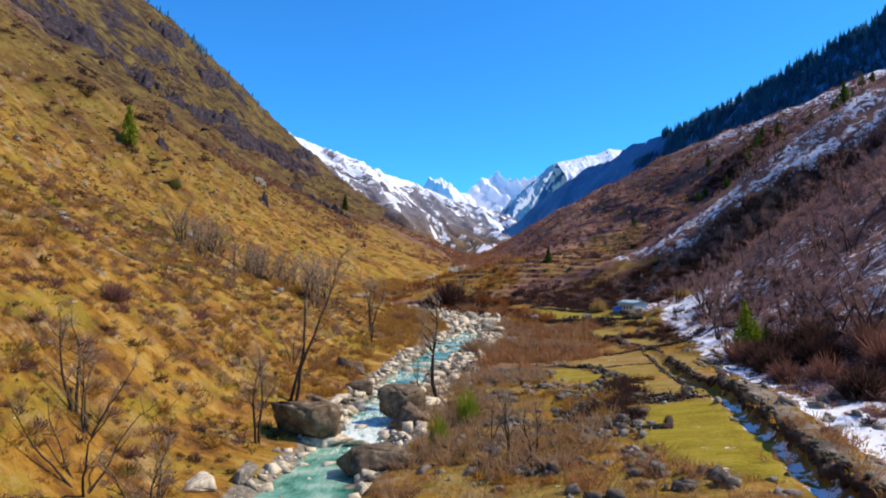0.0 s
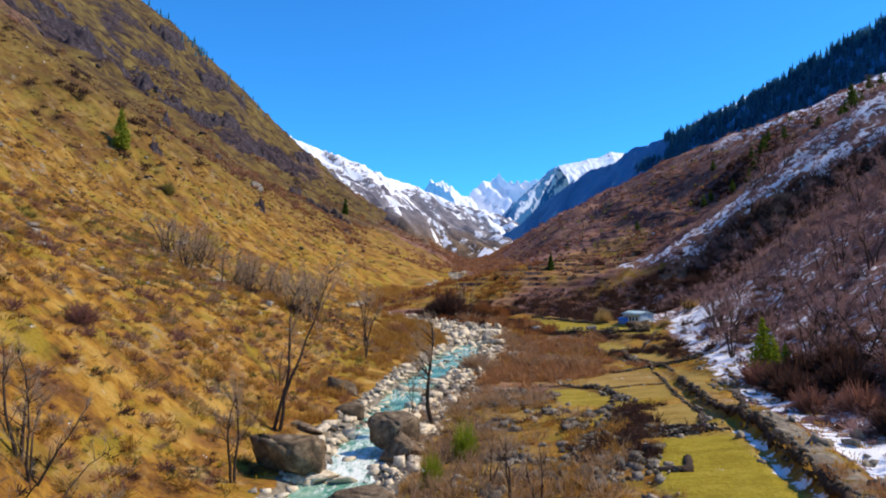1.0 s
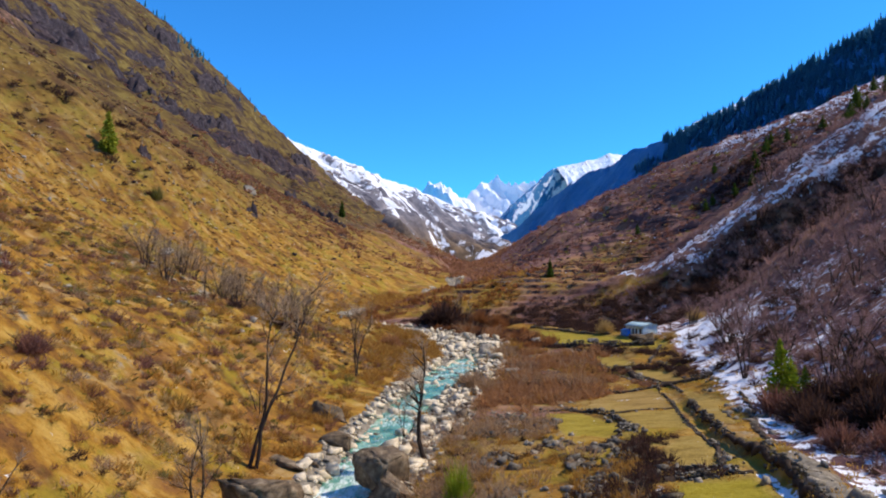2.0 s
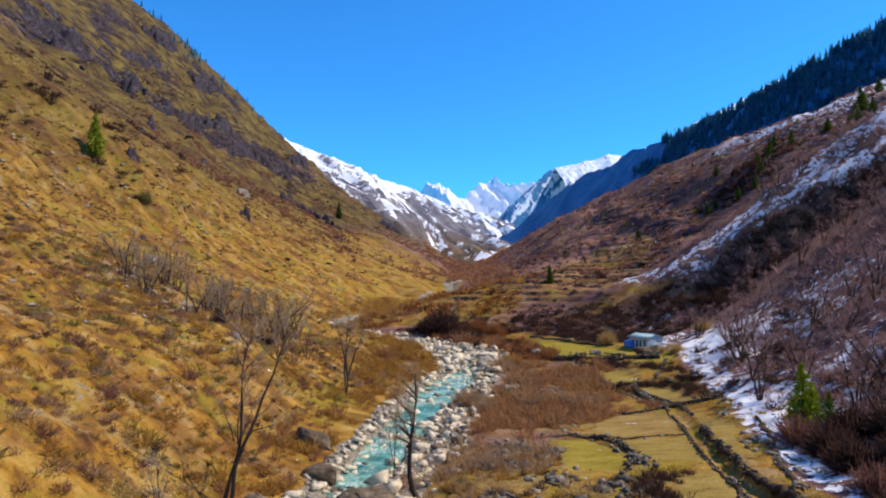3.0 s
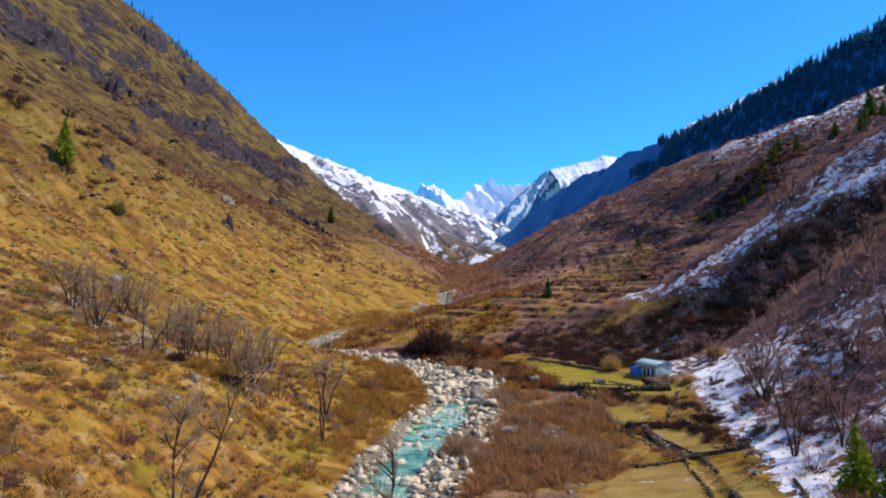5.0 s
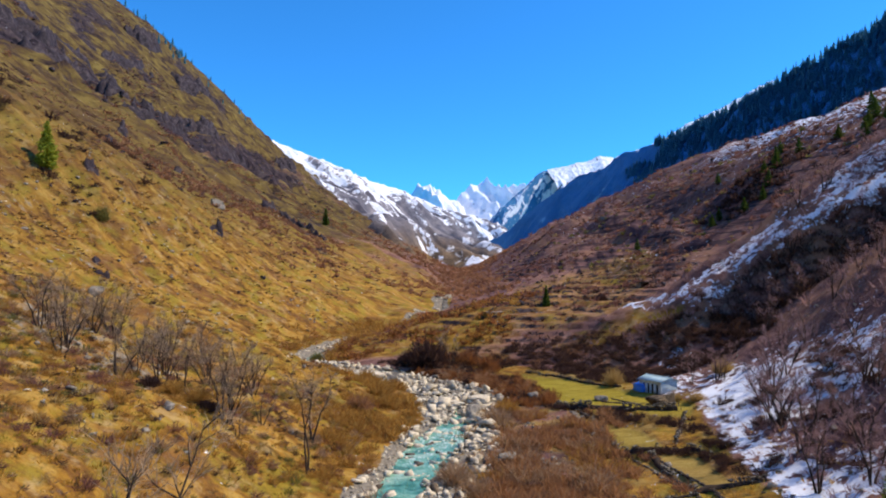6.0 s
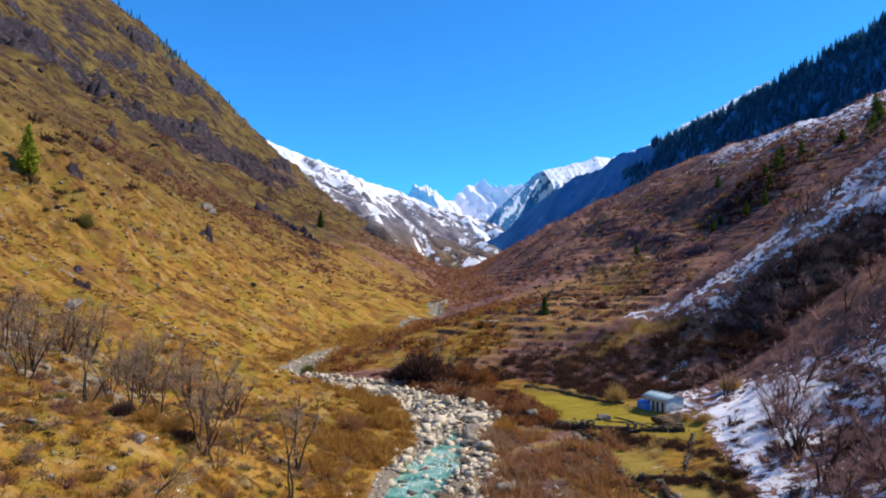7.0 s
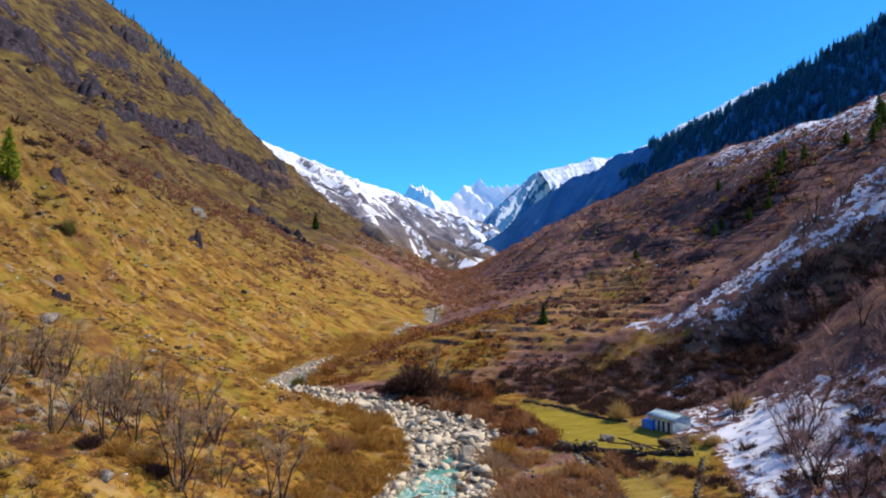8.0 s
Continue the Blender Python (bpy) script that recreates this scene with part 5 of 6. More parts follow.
def thicket(x, y):
    d = x - river_x(y)
    right = np.interp(y, BED_Y, BED_RIGHT)
    reach = np.interp(y, (100, 124, 136, 178, 200, 236), (30, 27, 40, 40, 32, 30))
    area = ease(0.9, 1.1, d / right) * (1 - ease(-6, 1, d - reach + 3 * fbm(x / 12, y / 12, 2, 6)))
    area = area * ease(40, 60, y) * (1 - ease(222, 236, y))
    thin = ease(108, 122, y + 3 * fbm(x / 6, y / 6, 2, 61))
    return area * off_fields(x, y) * thin * ease(-0.6, 0.2, fbm(x / 8, y / 8, 2, 16))


scrub("thicket", FINE_BUSHES, 170, -12, 46, 40, 240, thicket, (1.4, 3.4), TWIG_THICKET, "dense leafless red-brown thicket beside the river", 21)

scrub("thicket", FINE_DOMES, 1250, -12, 46, 100, 240, thicket, (1.0, 2.8), TWIG_THICKET, "rounded red-brown shrubs of the thicket", 149, 0.9)
scrub("thicket", FINE_BUSHES, 150, -12, 46, 100, 240, lambda x, y: thicket(x, y) * ease(-0.2, 0.4, fbm(x / 10, y / 10, 2, 18)), (2.4, 5.0), TWIG_TAN, "tall pale brown bushes standing over the thicket", 144)
scrub("thicket", FINE_BUSHES, 120, -12, 46, 100, 240, lambda x, y: thicket(x, y) * ease(-0.2, 0.4, fbm(x / 10, y / 10, 2, 19)), (2.0, 4.2), TWIG_OCHRE, "ochre bushes standing over the thicket", 145)
scrub("thicket", FINE_BUSHES, 130, -12, 46, 100, 240, thicket, (1.2, 3.0), TWIG_DARK, "dark bushes in the thicket", 146)


def river_side(x, y):
    d = x - river_x(y)
    return ease(0.95, 1.1, d / np.interp(y, BED_Y, BED_RIGHT)) * off_fields(x, y) * ease(192, 200, y) * (1 - ease(240, 247, y)) * (1 - ease(26, 34, d))


scrub("thicket", FINE_DOMES, 190, -12, 36, 190, 248, river_side, (1.0, 2.6), TWIG_RUST, "rust-brown rounded shrubs between river stones and field", 157, 0.95)
scrub("thicket", FINE_DOMES, 90, -12, 36, 190, 248, river_side, (1.0, 2.4), TWIG_DARK, "dark rounded shrubs between river stones and field", 158, 0.95)


def terrace_scrub(x, y):
    return ease(10, 20, x - river_x(y)) * (1 - ease(100, 130, x)) * ease(0.0, 0.4, fbm(x / 9, y / 9, 2, 59)) * ease(252, 258, y)


scrub("hillside_scrub", FAR_DOMES, 420, -20, 130, 250, 360, terrace_scrub, (0.6, 2.0), TWIG_RED, "dark red-brown shrubs over the dry terraces", 159)
scrub("hillside_scrub", FAR_DOMES, 260, -20, 130, 250, 360, terrace_scrub, (0.6, 2.0), TWIG_DARK, "dark shrubs over the dry terraces", 160)


def mixed(x, y):
    d = x - river_x(y)
    right = np.interp(y, BED_Y, BED_RIGHT)
    return ease(0.9, 1.15, d / right) * (1 - ease(26, 34, d)) * (1 - ease(112, 124, y)) * off_fields(x, y) * ease(-0.1, 0.4, fbm(x / 7, y / 7, 2, 96) + 0.3 * (1 - ease(12, 20, d)))


scrub("pale_scrub", FINE_BUSHES, 160, 4, 32, 24, 60, lambda x, y: off_fields(x, y) * ease(10, 14, x - river_x(y)), (1.0, 2.6), TWIG_THICKET, "red-brown leafless scrub below the bright green field", 161)
scrub("pale_scrub", FINE_BUSHES, 230, -8, 30, 36, 124, mixed, (1.2, 3.4), TWIG_TAN, "pale leafless scrub between river and fields", 35)
scrub("pale_scrub", FINE_DOMES, 190, -12, 34, 36, 124, mixed, (0.5, 1.4), TWIG_OCHRE, "low ochre scrub between river and fields", 36)
scrub("pale_scrub", FINE_DOMES, 170, -4, 40, 36, 124, mixed, (0.4, 1.1), TWIG_DARK, "low dark scrub between the stones", 37)


def left_bank(x, y):
    d = river_x(y) - x
    w = np.interp(y, BED_Y, BED_LEFT)
    return ease(0.9, 1.1, d / w) * (1 - ease(14, 26, d)) * np.maximum(ease(-0.25, 0.35, fbm(x / 9, y / 9, 2, 26)), ease(160, 170, y) * (1 - ease(226, 236, y))) * ease(85, 100, y)


scrub("bank_shrubs", FINE_DOMES, 520, -60, 10, 80, 300, left_bank, (0.7, 2.1), TWIG_OCHRE, "orange-brown leafless shrubs along the river bank", 22)


def bank_mass(x, y):
    d = river_x(y) - x
    return ease(0.9, 1.1, d / np.interp(y, BED_Y, BED_LEFT)) * (1 - ease(17, 27, d + 4 * fbm(x / 8, y / 8, 2, 27))) * ease(150, 165, y) * (1 - ease(222, 234, y)) * ease(-0.1, 0.35, fbm(x / 7, y / 7, 2, 28))


scrub("bank_shrubs", FINE_DOMES, 420, -40, 10, 145, 236, bank_mass, (1.2, 3.2), TWIG_OCHRE, "dense ochre shrubs on the river bank", 142)
scrub("bank_shrubs", FINE_DOMES, 160, -40, 10, 145, 236, bank_mass, (0.9, 2.0), TWIG_RUST, "low rust-brown shrubs on the river bank", 143)


def low_bank(x, y):
    d = river_x(y) - x
    w = np.interp(y, BED_Y, BED_LEFT)
    return ease(0.95, 1.15, d / w) * (1 - ease(2.2, 3.2, d / w)) * ease(94, 104, y) * (1 - ease(150, 165, y)) * ease(-0.4, 0.2, fbm(x / 6, y / 6, 2, 99))


scrub("bank_shrubs", FINE_DOMES, 190, -32, 0, 92, 166, low_bank, (0.8, 2.4), TWIG_OCHRE, "ochre shrubs on the bank above the rapids", 166)
scrub("bank_shrubs", FINE_DOMES, 90, -32, 0, 92, 166, low_bank, (0.8, 2.2), TWIG_BROWN, "red-brown shrubs on the bank above the rapids", 167)


def bed_edge(x, y):
    d = x - river_x(y)
    return bed(x, y) * ease(4.5, 6.5, np.abs(d)) * ease(85, 100, y) * (1 - ease(190, 205, y)) * ease(-0.1, 0.4, fbm(x / 5, y / 5, 2, 55))


scrub("bank_shrubs", FINE_BUSHES, 110, -25, 25, 84, 206, bed_edge, (1.4, 3.4), TWIG_TAN, "tan leafless shrubs growing between river stones", 155)
scrub("bank_shrubs", FINE_DOMES, 70, -25, 25, 84, 206, bed_edge, (0.7, 1.6), TWIG_OCHRE, "low ochre shrubs growing between river stones", 156)


def slope_shrubs(x, y):
    d = river_x(y) - x
    return ease(12, 22, d) * ease(0.1, 0.6, fbm(x / 16, y / 16, 3, 36)) * (1 - ease(330, 420, y))


scrub("slope_shrubs", LIGHT_BUSHES, 600, -150, -8, 170, 420, slope_shrubs, (0.5, 1.3), TWIG_OCHRE, "low brown shrubs scattered over dry grass", 23)
def ferns(x, y):
    d = river_x(y) - x
    return ease(9, 16, d) * ease(-0.05, 0.5, fbm(x / 7, y / 7, 3, 38)) * (1 - ease(300, 420, y))


scrub("slope_shrubs", LIGHT_BUSHES, 900, -140, -8, 170, 380, ferns, (0.7, 2.0), TWIG_OCHRE, "flattened clumps of brown fern and shrub", 123, 0.4)
scrub("slope_shrubs", LIGHT_BUSHES, 600, -140, -8, 170, 380, lambda x, y: ferns(x + 31, y), (0.7, 1.8), TWIG_BROWN, "flattened clumps of red-brown fern", 124, 0.4)
scrub("slope_shrubs", LIGHT_BUSHES, 600, -140, -15, 170, 330, ferns, (0.4, 1.5), TWIG_DARK, "low dark shrubs scattered over dry grass", 24)

for k, (count, material, label) in enumerate(((700, TWIG_OCHRE, "rounded ochre shrubs over dry grass"), (360, TWIG_RED, "rounded red-brown shrubs over dry grass"), (380, TWIG_DARK, "small dark shrubs over dry grass"), (220, TWIG_OLIVE, "olive shrubs over dry grass"), (300, TWIG_STRAW, "straw-coloured shrubs over dry grass"), (520, TWIG_TAN, "pinkish tan leafless shrubs over dry grass"), (340, TWIG_BROWN, "brown leafless shrubs over dry grass"))):
    scrub("slope_shrubs", FINE_DOMES, int(count * 0.88), -85, -8, 38, 190, lambda x, y: ease(7, 12, river_x(y) - x) * (0.12 + ease(-0.1, 0.5, fbm(x / 7 + 13 * k, y / 7, 3, 38 + k))), (0.6, 1.9 if material is not TWIG_DARK else 1.2), material, label, 250 + k, 0.75)


def tufted(x, y):
    d = river_x(y) - x
    return ease(14, 30, d) * (0.15 + 0.85 * ease(-0.2, 0.4, fbm(x / 13, y / 13, 3, 97)))


scrub("slope_shrubs", LIGHT_BUSHES, 4200, -230, -20, 165, 480, tufted, (0.35, 1.5), TWIG_DARK, "small dark tufts dotting the dry grass slope", 162, 0.8)
scrub("slope_shrubs", LIGHT_BUSHES, 1500, -230, -20, 170, 520, lambda x, y: tufted(x + 70, y), (0.4, 1.5), TWIG_RED, "small red-brown tufts dotting the dry grass slope", 163, 0.8)
scrub("slope_shrubs", FINE_DOMES, 150, -190, -112, 225, 340, lambda x, y: ease(-0.2, 0.3, fbm(x / 14, y / 14, 2, 98)), (1.3, 4.2), TWIG_DARK, "dark bushes clustered near the lone pine", 164, 0.8)


for k, (count, material, label) in enumerate(((900, TWIG_STRAW, "low straw-coloured tufts over dry grass"), (800, TWIG_OLIVE, "low olive tufts over dry grass"), (900, TWIG_DARK, "low dark tufts over dry grass"), (700, TWIG_TAN, "low pale tufts over dry grass"))):
    scrub("slope_shrubs", LIGHT_BUSHES, count, -90, -10, 40, 200, lambda x, y: ease(8, 13, river_x(y) - x) * (0.25 + ease(-0.1, 0.5, fbm(x / 5 + 19 * k, y / 5, 3, 138 + k))), (0.35, 1.15), material, label, 270 + k, 0.8)


def bench(x, y):
    d = x - river_x(y)
    return ease(237, 243, y) * (1 - ease(247, 255, y)) * ease(14, 22, d) * (1 - ease(52, 66, x + 0.5 * (y - 245))) + BEHIND_HUT(x, y)


scrub("bench_thicket", FINE_DOMES, 900, -25, 95, 204, 280, bench, (1.1, 2.8), TWIG_DARK, "dark leafless thicket on the bank below the terraces", 25)
scrub("bench_thicket", BUSHES, 300, -38, 95, 234, 345, lambda x, y: np.clip(bench(x, y) + 0.6 * ease(255, 265, y) * ease(4, 8, x - river_x(y)) * (1 - ease(30, 40, x - river_x(y))), 0, 1), (1.2, 2.8), TWIG_BROWN, "rust-brown leafless shrubs on the bank below the terraces", 26)


def shaded(x, y):
    d = x - river_x(y)
    return ease(54, 66, d) * (1 - ease(238, 256, y)) * (0.25 + 0.75 * ease(-0.3, 0.3, fbm(x / 14, y / 14, 3, 46))) * off_fields(x, y) * ease(5, 11, np.hypot((x - 63) * 1.1, (y - 184) * 0.55))


scrub("shaded_scrub", BUSHES, 2100, 30, 170, 45, 260, shaded, (1.2, 3.6), TWIG_MAUVE, "leafless brown scrub over snow patches on the shaded slope", 27)
# near-black scrub paints the band of deep shade below the edge
scrub("shaded_scrub", BUSHES, 800, 76, 150, 180, 240, lambda x, y: ease(78, 88, x) * ease(-22, -13, y - edge_y(x)) * (1 - ease(-4, -1, y - edge_y(x))), (1.8, 4.0), TWIG_DARK, "near-black scrub filling in the shade under the slope edge", 28)


def beyond(x, y):
    d = x - river_x(y)
    return ease(280, 330, y) * ease(6, 30, d) * (0.12 + 0.88 * ease(-0.15, 0.35, fbm(x / 40, y / 40, 3, 56)))


scrub("hillside_scrub", FAR_DOMES, 3600, -10, 330, 280, 950, beyond, (1.0, 3.0), TWIG_RED, "red-brown leafless scrub over the sunny terraced hillside", 29)
scrub("hillside_scrub", FAR_DOMES, 1000, -10, 330, 270, 700, beyond, (0.9, 2.6), TWIG_DARK, "dark scrub over the sunny terraced hillside", 30)
scrub("hillside_scrub", FAR_DOMES, 2600, -260, 20, 330, 950, lambda x, y: ease(6, 20, river_x(y) - x) * ease(0.0, 0.5, fbm(x / 45 + y / 160, y / 70, 3, 66)), (1.4, 3.6), TWIG_BROWN, "brown scrub on the far grassy slope", 31)


scrub("hillside_scrub", FAR_DOMES, 1700, -130, 260, 850, 1640, lambda x, y: 1 - ease(60, 170, np.abs(x - river_x(y))) * 0.8, (3.0, 7.0), TWIG_BROWN, "brown scrub over the far end of the valley", 131)


scrub("hillside_scrub", FAR_DOMES, 700, -60, 120, 400, 950, lambda x, y: 1 - ease(15, 50, np.abs(x - river_x(y))), (2.0, 4.5), TWIG_BROWN, "brown scrub along the upper valley floor", 134)

scrub("hillside_scrub", FAR_DOMES, 450, 20, 330, 280, 800, lambda x, y: beyond(x + 90, y), (0.8, 2.4), TWIG_STRAW, "straw-coloured scrub over the sunny terraced hillside", 147)
scrub("hillside_scrub", FAR_DOMES, 260, 60, 330, 280, 700, lambda x, y: beyond(x, y + 50) * ease(60, 100, x), (1.0, 3.6), TWIG_OLIVE, "olive bushes over the sunny terraced hillside", 148)


scrub("hillside_scrub", FAR_DOMES, 300, 130, 215, 335, 420, lambda x, y: np.exp(-((x - 168) / 17) ** 2 - ((y - 374) / 22) ** 2), (1.6, 4.2), TWIG_DARK, "dark scrub in a fold of the terraced hillside", 165)


def upland(x, y):
    d = river_x(y) - x
    return ease(150, 260, d) * ease(-0.1, 0.5, fbm(x / 70 + y / 120, y / 120, 3, 58))


scrub("upland_scrub", FAR_DOMES, 1500, -620, -120, 420, 1400, upland, (1.6, 4.6), TWIG_RED, "mauve-brown scrub on the high rocky slope", 135, 0.5)
scrub("upland_scrub", FAR_DOMES, 1700, -620, -120, 420, 1400, upland, (1.4, 4.2), TWIG_DARK, "dark scrub on the high rocky slope", 136, 0.5)


def snowy_foot(x, y):
    return ease(4, 8, x - np.interp(y, SNOW_Y, SNOW_X)) * (1 - ease(18, 30, x - np.interp(y, SNOW_Y, SNOW_X))) * (1 - ease(125, 140, y)) * (0.3 + 0.7 * ease(-0.1, 0.4, fbm(x / 9, y / 9, 2, 47)))


scrub("shaded_scrub", FINE_DOMES, 420, 26, 95, 30, 140, snowy_foot, (0.8, 2.3), TWIG_MAUVE, "leafless brown scrub at the foot of the snowy slope", 132)
scrub("shaded_scrub", FINE_DOMES, 120, 50, 84, 140, 178, lambda x, y: ease(2, 5, x - np.interp(y, SNOW_Y, SNOW_X)) * ease(-0.1, 0.3, fbm(x / 6, y / 6, 2, 48)), (0.8, 2.4), TWIG_DARK, "dark scrub between patches of snow below the hut", 168)
scrub("shaded_scrub", FINE_DOMES, 260, 26, 95, 30, 140, snowy_foot, (0.8, 2.2), TWIG_DARK, "dark scrub at the foot of the snowy slope", 133)


def river_fringe(x, y):
    d = np.abs(x - river_x(y))
    return ease(0.9, 1.2, d / np.interp(y, BED_Y, BED_LEFT)) * (1 - ease(8, 14, d)) * ease(258, 266, y) * (1 - ease(335, 347, y))


scrub("bank_shrubs", BUSHES, 480, -60, 20, 255, 385, river_fringe, (1.6, 4.2), TWIG_OCHRE, "ochre shrubs hiding the upper river", 137)
scrub("bank_shrubs", BUSHES, 200, -60, 20, 255, 385, river_fringe, (1.2, 3.2), TWIG_BROWN, "brown shrubs hiding the upper river", 138)


def low_bench(x, y):
    d = x - river_x(y)
    return ease(5, 9, d) * (1 - ease(55, 75, d)) * ease(254, 262, y) * (1 - ease(340, 365, y)) * ease(-0.2, 0.4, fbm(x / 10, y / 10, 2, 63))


scrub("bench_thicket", FAR_DOMES, 620, -38, 60, 252, 365, low_bench, (1.0, 3.0), TWIG_RUST, "rust-coloured shrubs on the low bench", 139)
scrub("bench_thicket", FAR_DOMES, 620, -38, 60, 252, 365, low_bench, (0.9, 2.6), TWIG_OCHRE, "ochre shrubs on the low bench", 140)
scrub("slope_shrubs", LIGHT_BUSHES, 800, -330, -20, 250, 800, lambda x, y: ease(20, 40, river_x(y) - x) * ease(0.0, 0.5, fbm(x / 24, y / 24, 3, 64)), (0.7, 2.2), TWIG_DARK, "dark shrubs dotted over the far grassy slope", 141, 0.6)


def meadow(x, y):
    d = river_x(y) - x
    return ease(7, 10, d) * (0.35 + 0.65 * ease(-0.4, 0.3, fbm(x / 7, y / 7, 2, 76))) * (1 - ease(180, 330, y) * 0.85)


scrub("dry_grass", TUFTS, 3400, -120, -8, 38, 340, meadow, (0.8, 2.4), GRASS, "tufts of dry ochre grass over the steep slope", 32)
scrub("dry_grass", TUFTS, 1150, -120, -8, 38, 340, meadow, (0.8, 2.2), GRASS_OLIVE, "tufts of olive-green grass over the steep slope", 33)
scrub("dry_grass", TUFTS, 1300, -8, 62, 36, 235, lambda x, y: ease(8, 16, x - river_x(y)) * off_fields(x, y) * 0.8, (0.8, 1.7), GRASS, "tufts of dry grass between the fields", 34)

stones_over("slope_stones", 2000, -130, -14, -30, 330, lambda x, y: ease(12, 18, river_x(y) - x) * ease(-0.1, 0.5, fbm(x / 18, y / 18, 3, 86)), (0.3, 2.6), GREY_STONE, "grey stones scattered over the dry grass slope", 41)
stones_over("slope_stones", 260, -130, -14, 42, 330, lambda x, y: ease(12, 18, river_x(y) - x) * ease(-0.1, 0.5, fbm(x / 18, y / 18, 3, 87)), (0.3, 1.5), PALE_STONE, "pale stones scattered over the dry grass slope", 42)
stones_over("field_stones", 1600, -6, 50, -30, 190, lambda x, y: off_fields(x, y) * ease(8, 14, x - river_x(y)) * ease(0.0, 0.5, fbm(x / 8, y / 8, 2, 88) + 0.35 * (1 - ease(110, 130, y))), (0.35, 2.6), GREY_STONE, "heaps of grey stones cleared from the fields", 43)
stones_over("field_stones", 900, 4, 28, 50, 118, lambda x, y: off_fields(x, y) * ease(10, 15, x - river_x(y)) * ease(-0.05, 0.3, fbm(x / 4, y / 4, 2, 91)), (0.5, 3.0), DARK_STONE, "dark mossy stones heaped between the fields", 48)
stones_over("field_stones", 300, 5, 27, 52, 116, lambda x, y: off_fields(x, y) * ease(10, 15, x - river_x(y)) * ease(-0.05, 0.3, fbm(x / 4, y / 4, 2, 91)), (0.5, 2.0), GREY_STONE, "grey stones heaped between the fields", 49)
stones_over("slope_stones", 700, 40, 110, 45, 235, lambda x, y: shaded(x, y), (0.4, 2.0), GREY_STONE, "dark stones on the snowy slope", 44)


def outcrop(x, y, length, width, high, turn, seed, label="dark jagged rock outcrop on the high slope"):
    """A jagged sheet of rock breaking through the slope, its rim sunk in the ground."""
    nu, nv = max(14, int(length / 2.2)), max(9, int(width / 1.8))
    nu, nv = min(nu, 60), min(nv, 26)
    U, V = np.meshgrid(np.linspace(-0.5, 0.5, nu), np.linspace(-0.5, 0.5, nv), indexing="ij")
    a = radians(turn)
    X = x + U * length * math.cos(a) - V * width * math.sin(a)
    Y = y + U * length * math.sin(a) + V * width * math.cos(a)
    s = width / 3.0
    mask = ease(0, 0.55, (1 - (2 * U) ** 2) * (1 - (2 * V) ** 2) + 0.35 * fbm(X / s, Y / s, 3, seed) - 0.1)
    bumps = ridged(X / (s * 0.9), Y / (s * 2.2), 4, seed + 3)
    steps = np.floor((bumps + 2) * 2.2) / 2.2 - 2
    Z = land(X, Y) + high * (mask * (0.28 + 0.5 * (0.4 * bumps + 0.6 * steps)) - 0.3 * (1 - mask)) - 0.3
    i = (np.arange(nu - 1)[:, None] * nv + np.arange(nv - 1)[None, :]).ravel()
    v = np.stack([X.ravel() - x, Y.ravel() - y, Z.ravel() - Z.mean()], 1)
    ob = new("rock_outcrop", mesh_of("rock_outcrop", (v, np.stack([i, i + nv, i + nv + 1, i + 1], 1)), DARK_ROCK))
    ob.location = (x, y, float(Z.mean()))
    return tagged(ob, label, "rock", "rock outcrops")


for k, (x, y, length, width, high, turn) in enumerate((
        (-371, 655, 110, 42, 16, 84), (-318, 600, 70, 26, 11, 80), (-335, 680, 90, 26, 10, 86), (-300, 690, 80, 30, 13, 82),
        (-272, 665, 46, 16, 7, 78), (-330, 860, 130, 36, 16, 88), (-341, 938, 110, 34, 14, 86), (-328, 1000, 110, 30, 13, 84),
        (-285, 1010, 90, 26, 10, 84), (-262, 1263, 120, 30, 12, 82), (-420, 1212, 140, 40, 14, 84), (-400, 800, 120, 24, 9, 86),
        (-455, 790, 70, 34, 14, 80), (-440, 1000, 150, 26, 10, 86), (-500, 1200, 90, 44, 20, 84), (-310, 800, 60, 16, 6, 84))):
    outcrop(x, y, length, width, high, turn, 900 + 7 * k)
for k, (x, y, length, width, high, turn) in enumerate((
        (-125, 570, 26, 14, 8, 100), (-108, 556, 34, 9, 6, 135), (-92, 545, 30, 8, 6, 135), (-78, 520, 24, 7, 5, 135), (-122, 289, 6, 4, 4, 60),
        (-90, 333, 9, 5, 5, 70), (-100, 250, 10, 3, 2, 110), (-89, 231, 6, 4, 3, 30), (-65, 461, 7, 5, 3, 100), (-140, 420, 14, 5, 4, 100), (-160, 380, 16, 5, 4, 120), (-185, 450, 22, 7, 5, 110))):
    outcrop(x, y, length, width, high, turn, 700 + 7 * k, "dark rock breaking through the dry grass slope")
stones_over("hill_rocks", 420, 30, 260, 280, 700, lambda x, y: ease(30, 60, x - river_x(y)) * ease(0, 0.4, fbm(x / 30, y / 30, 3, 89)), (0.8, 5.0), DARK_ROCK, "dark rocks on the terraced hillside", 46)
stones_over("hill_rocks", 300, -200, -30, 260, 700, lambda x, y: ease(20, 50, river_x(y) - x) * ease(0, 0.4, fbm(x / 30, y / 30, 3, 90)), (0.8, 4.0), DARK_ROCK, "dark rocks on the far grassy slope", 47)
stones_over("hill_rocks", 520, -480, -120, 380, 1300, lambda x, y: ease(130, 200, river_x(y) - x) * ease(0, 0.4, fbm(x / 40, y / 40, 3, 92)), (1.5, 9.0), DARK_ROCK, "dark rocks scattered over the high slope", 50)
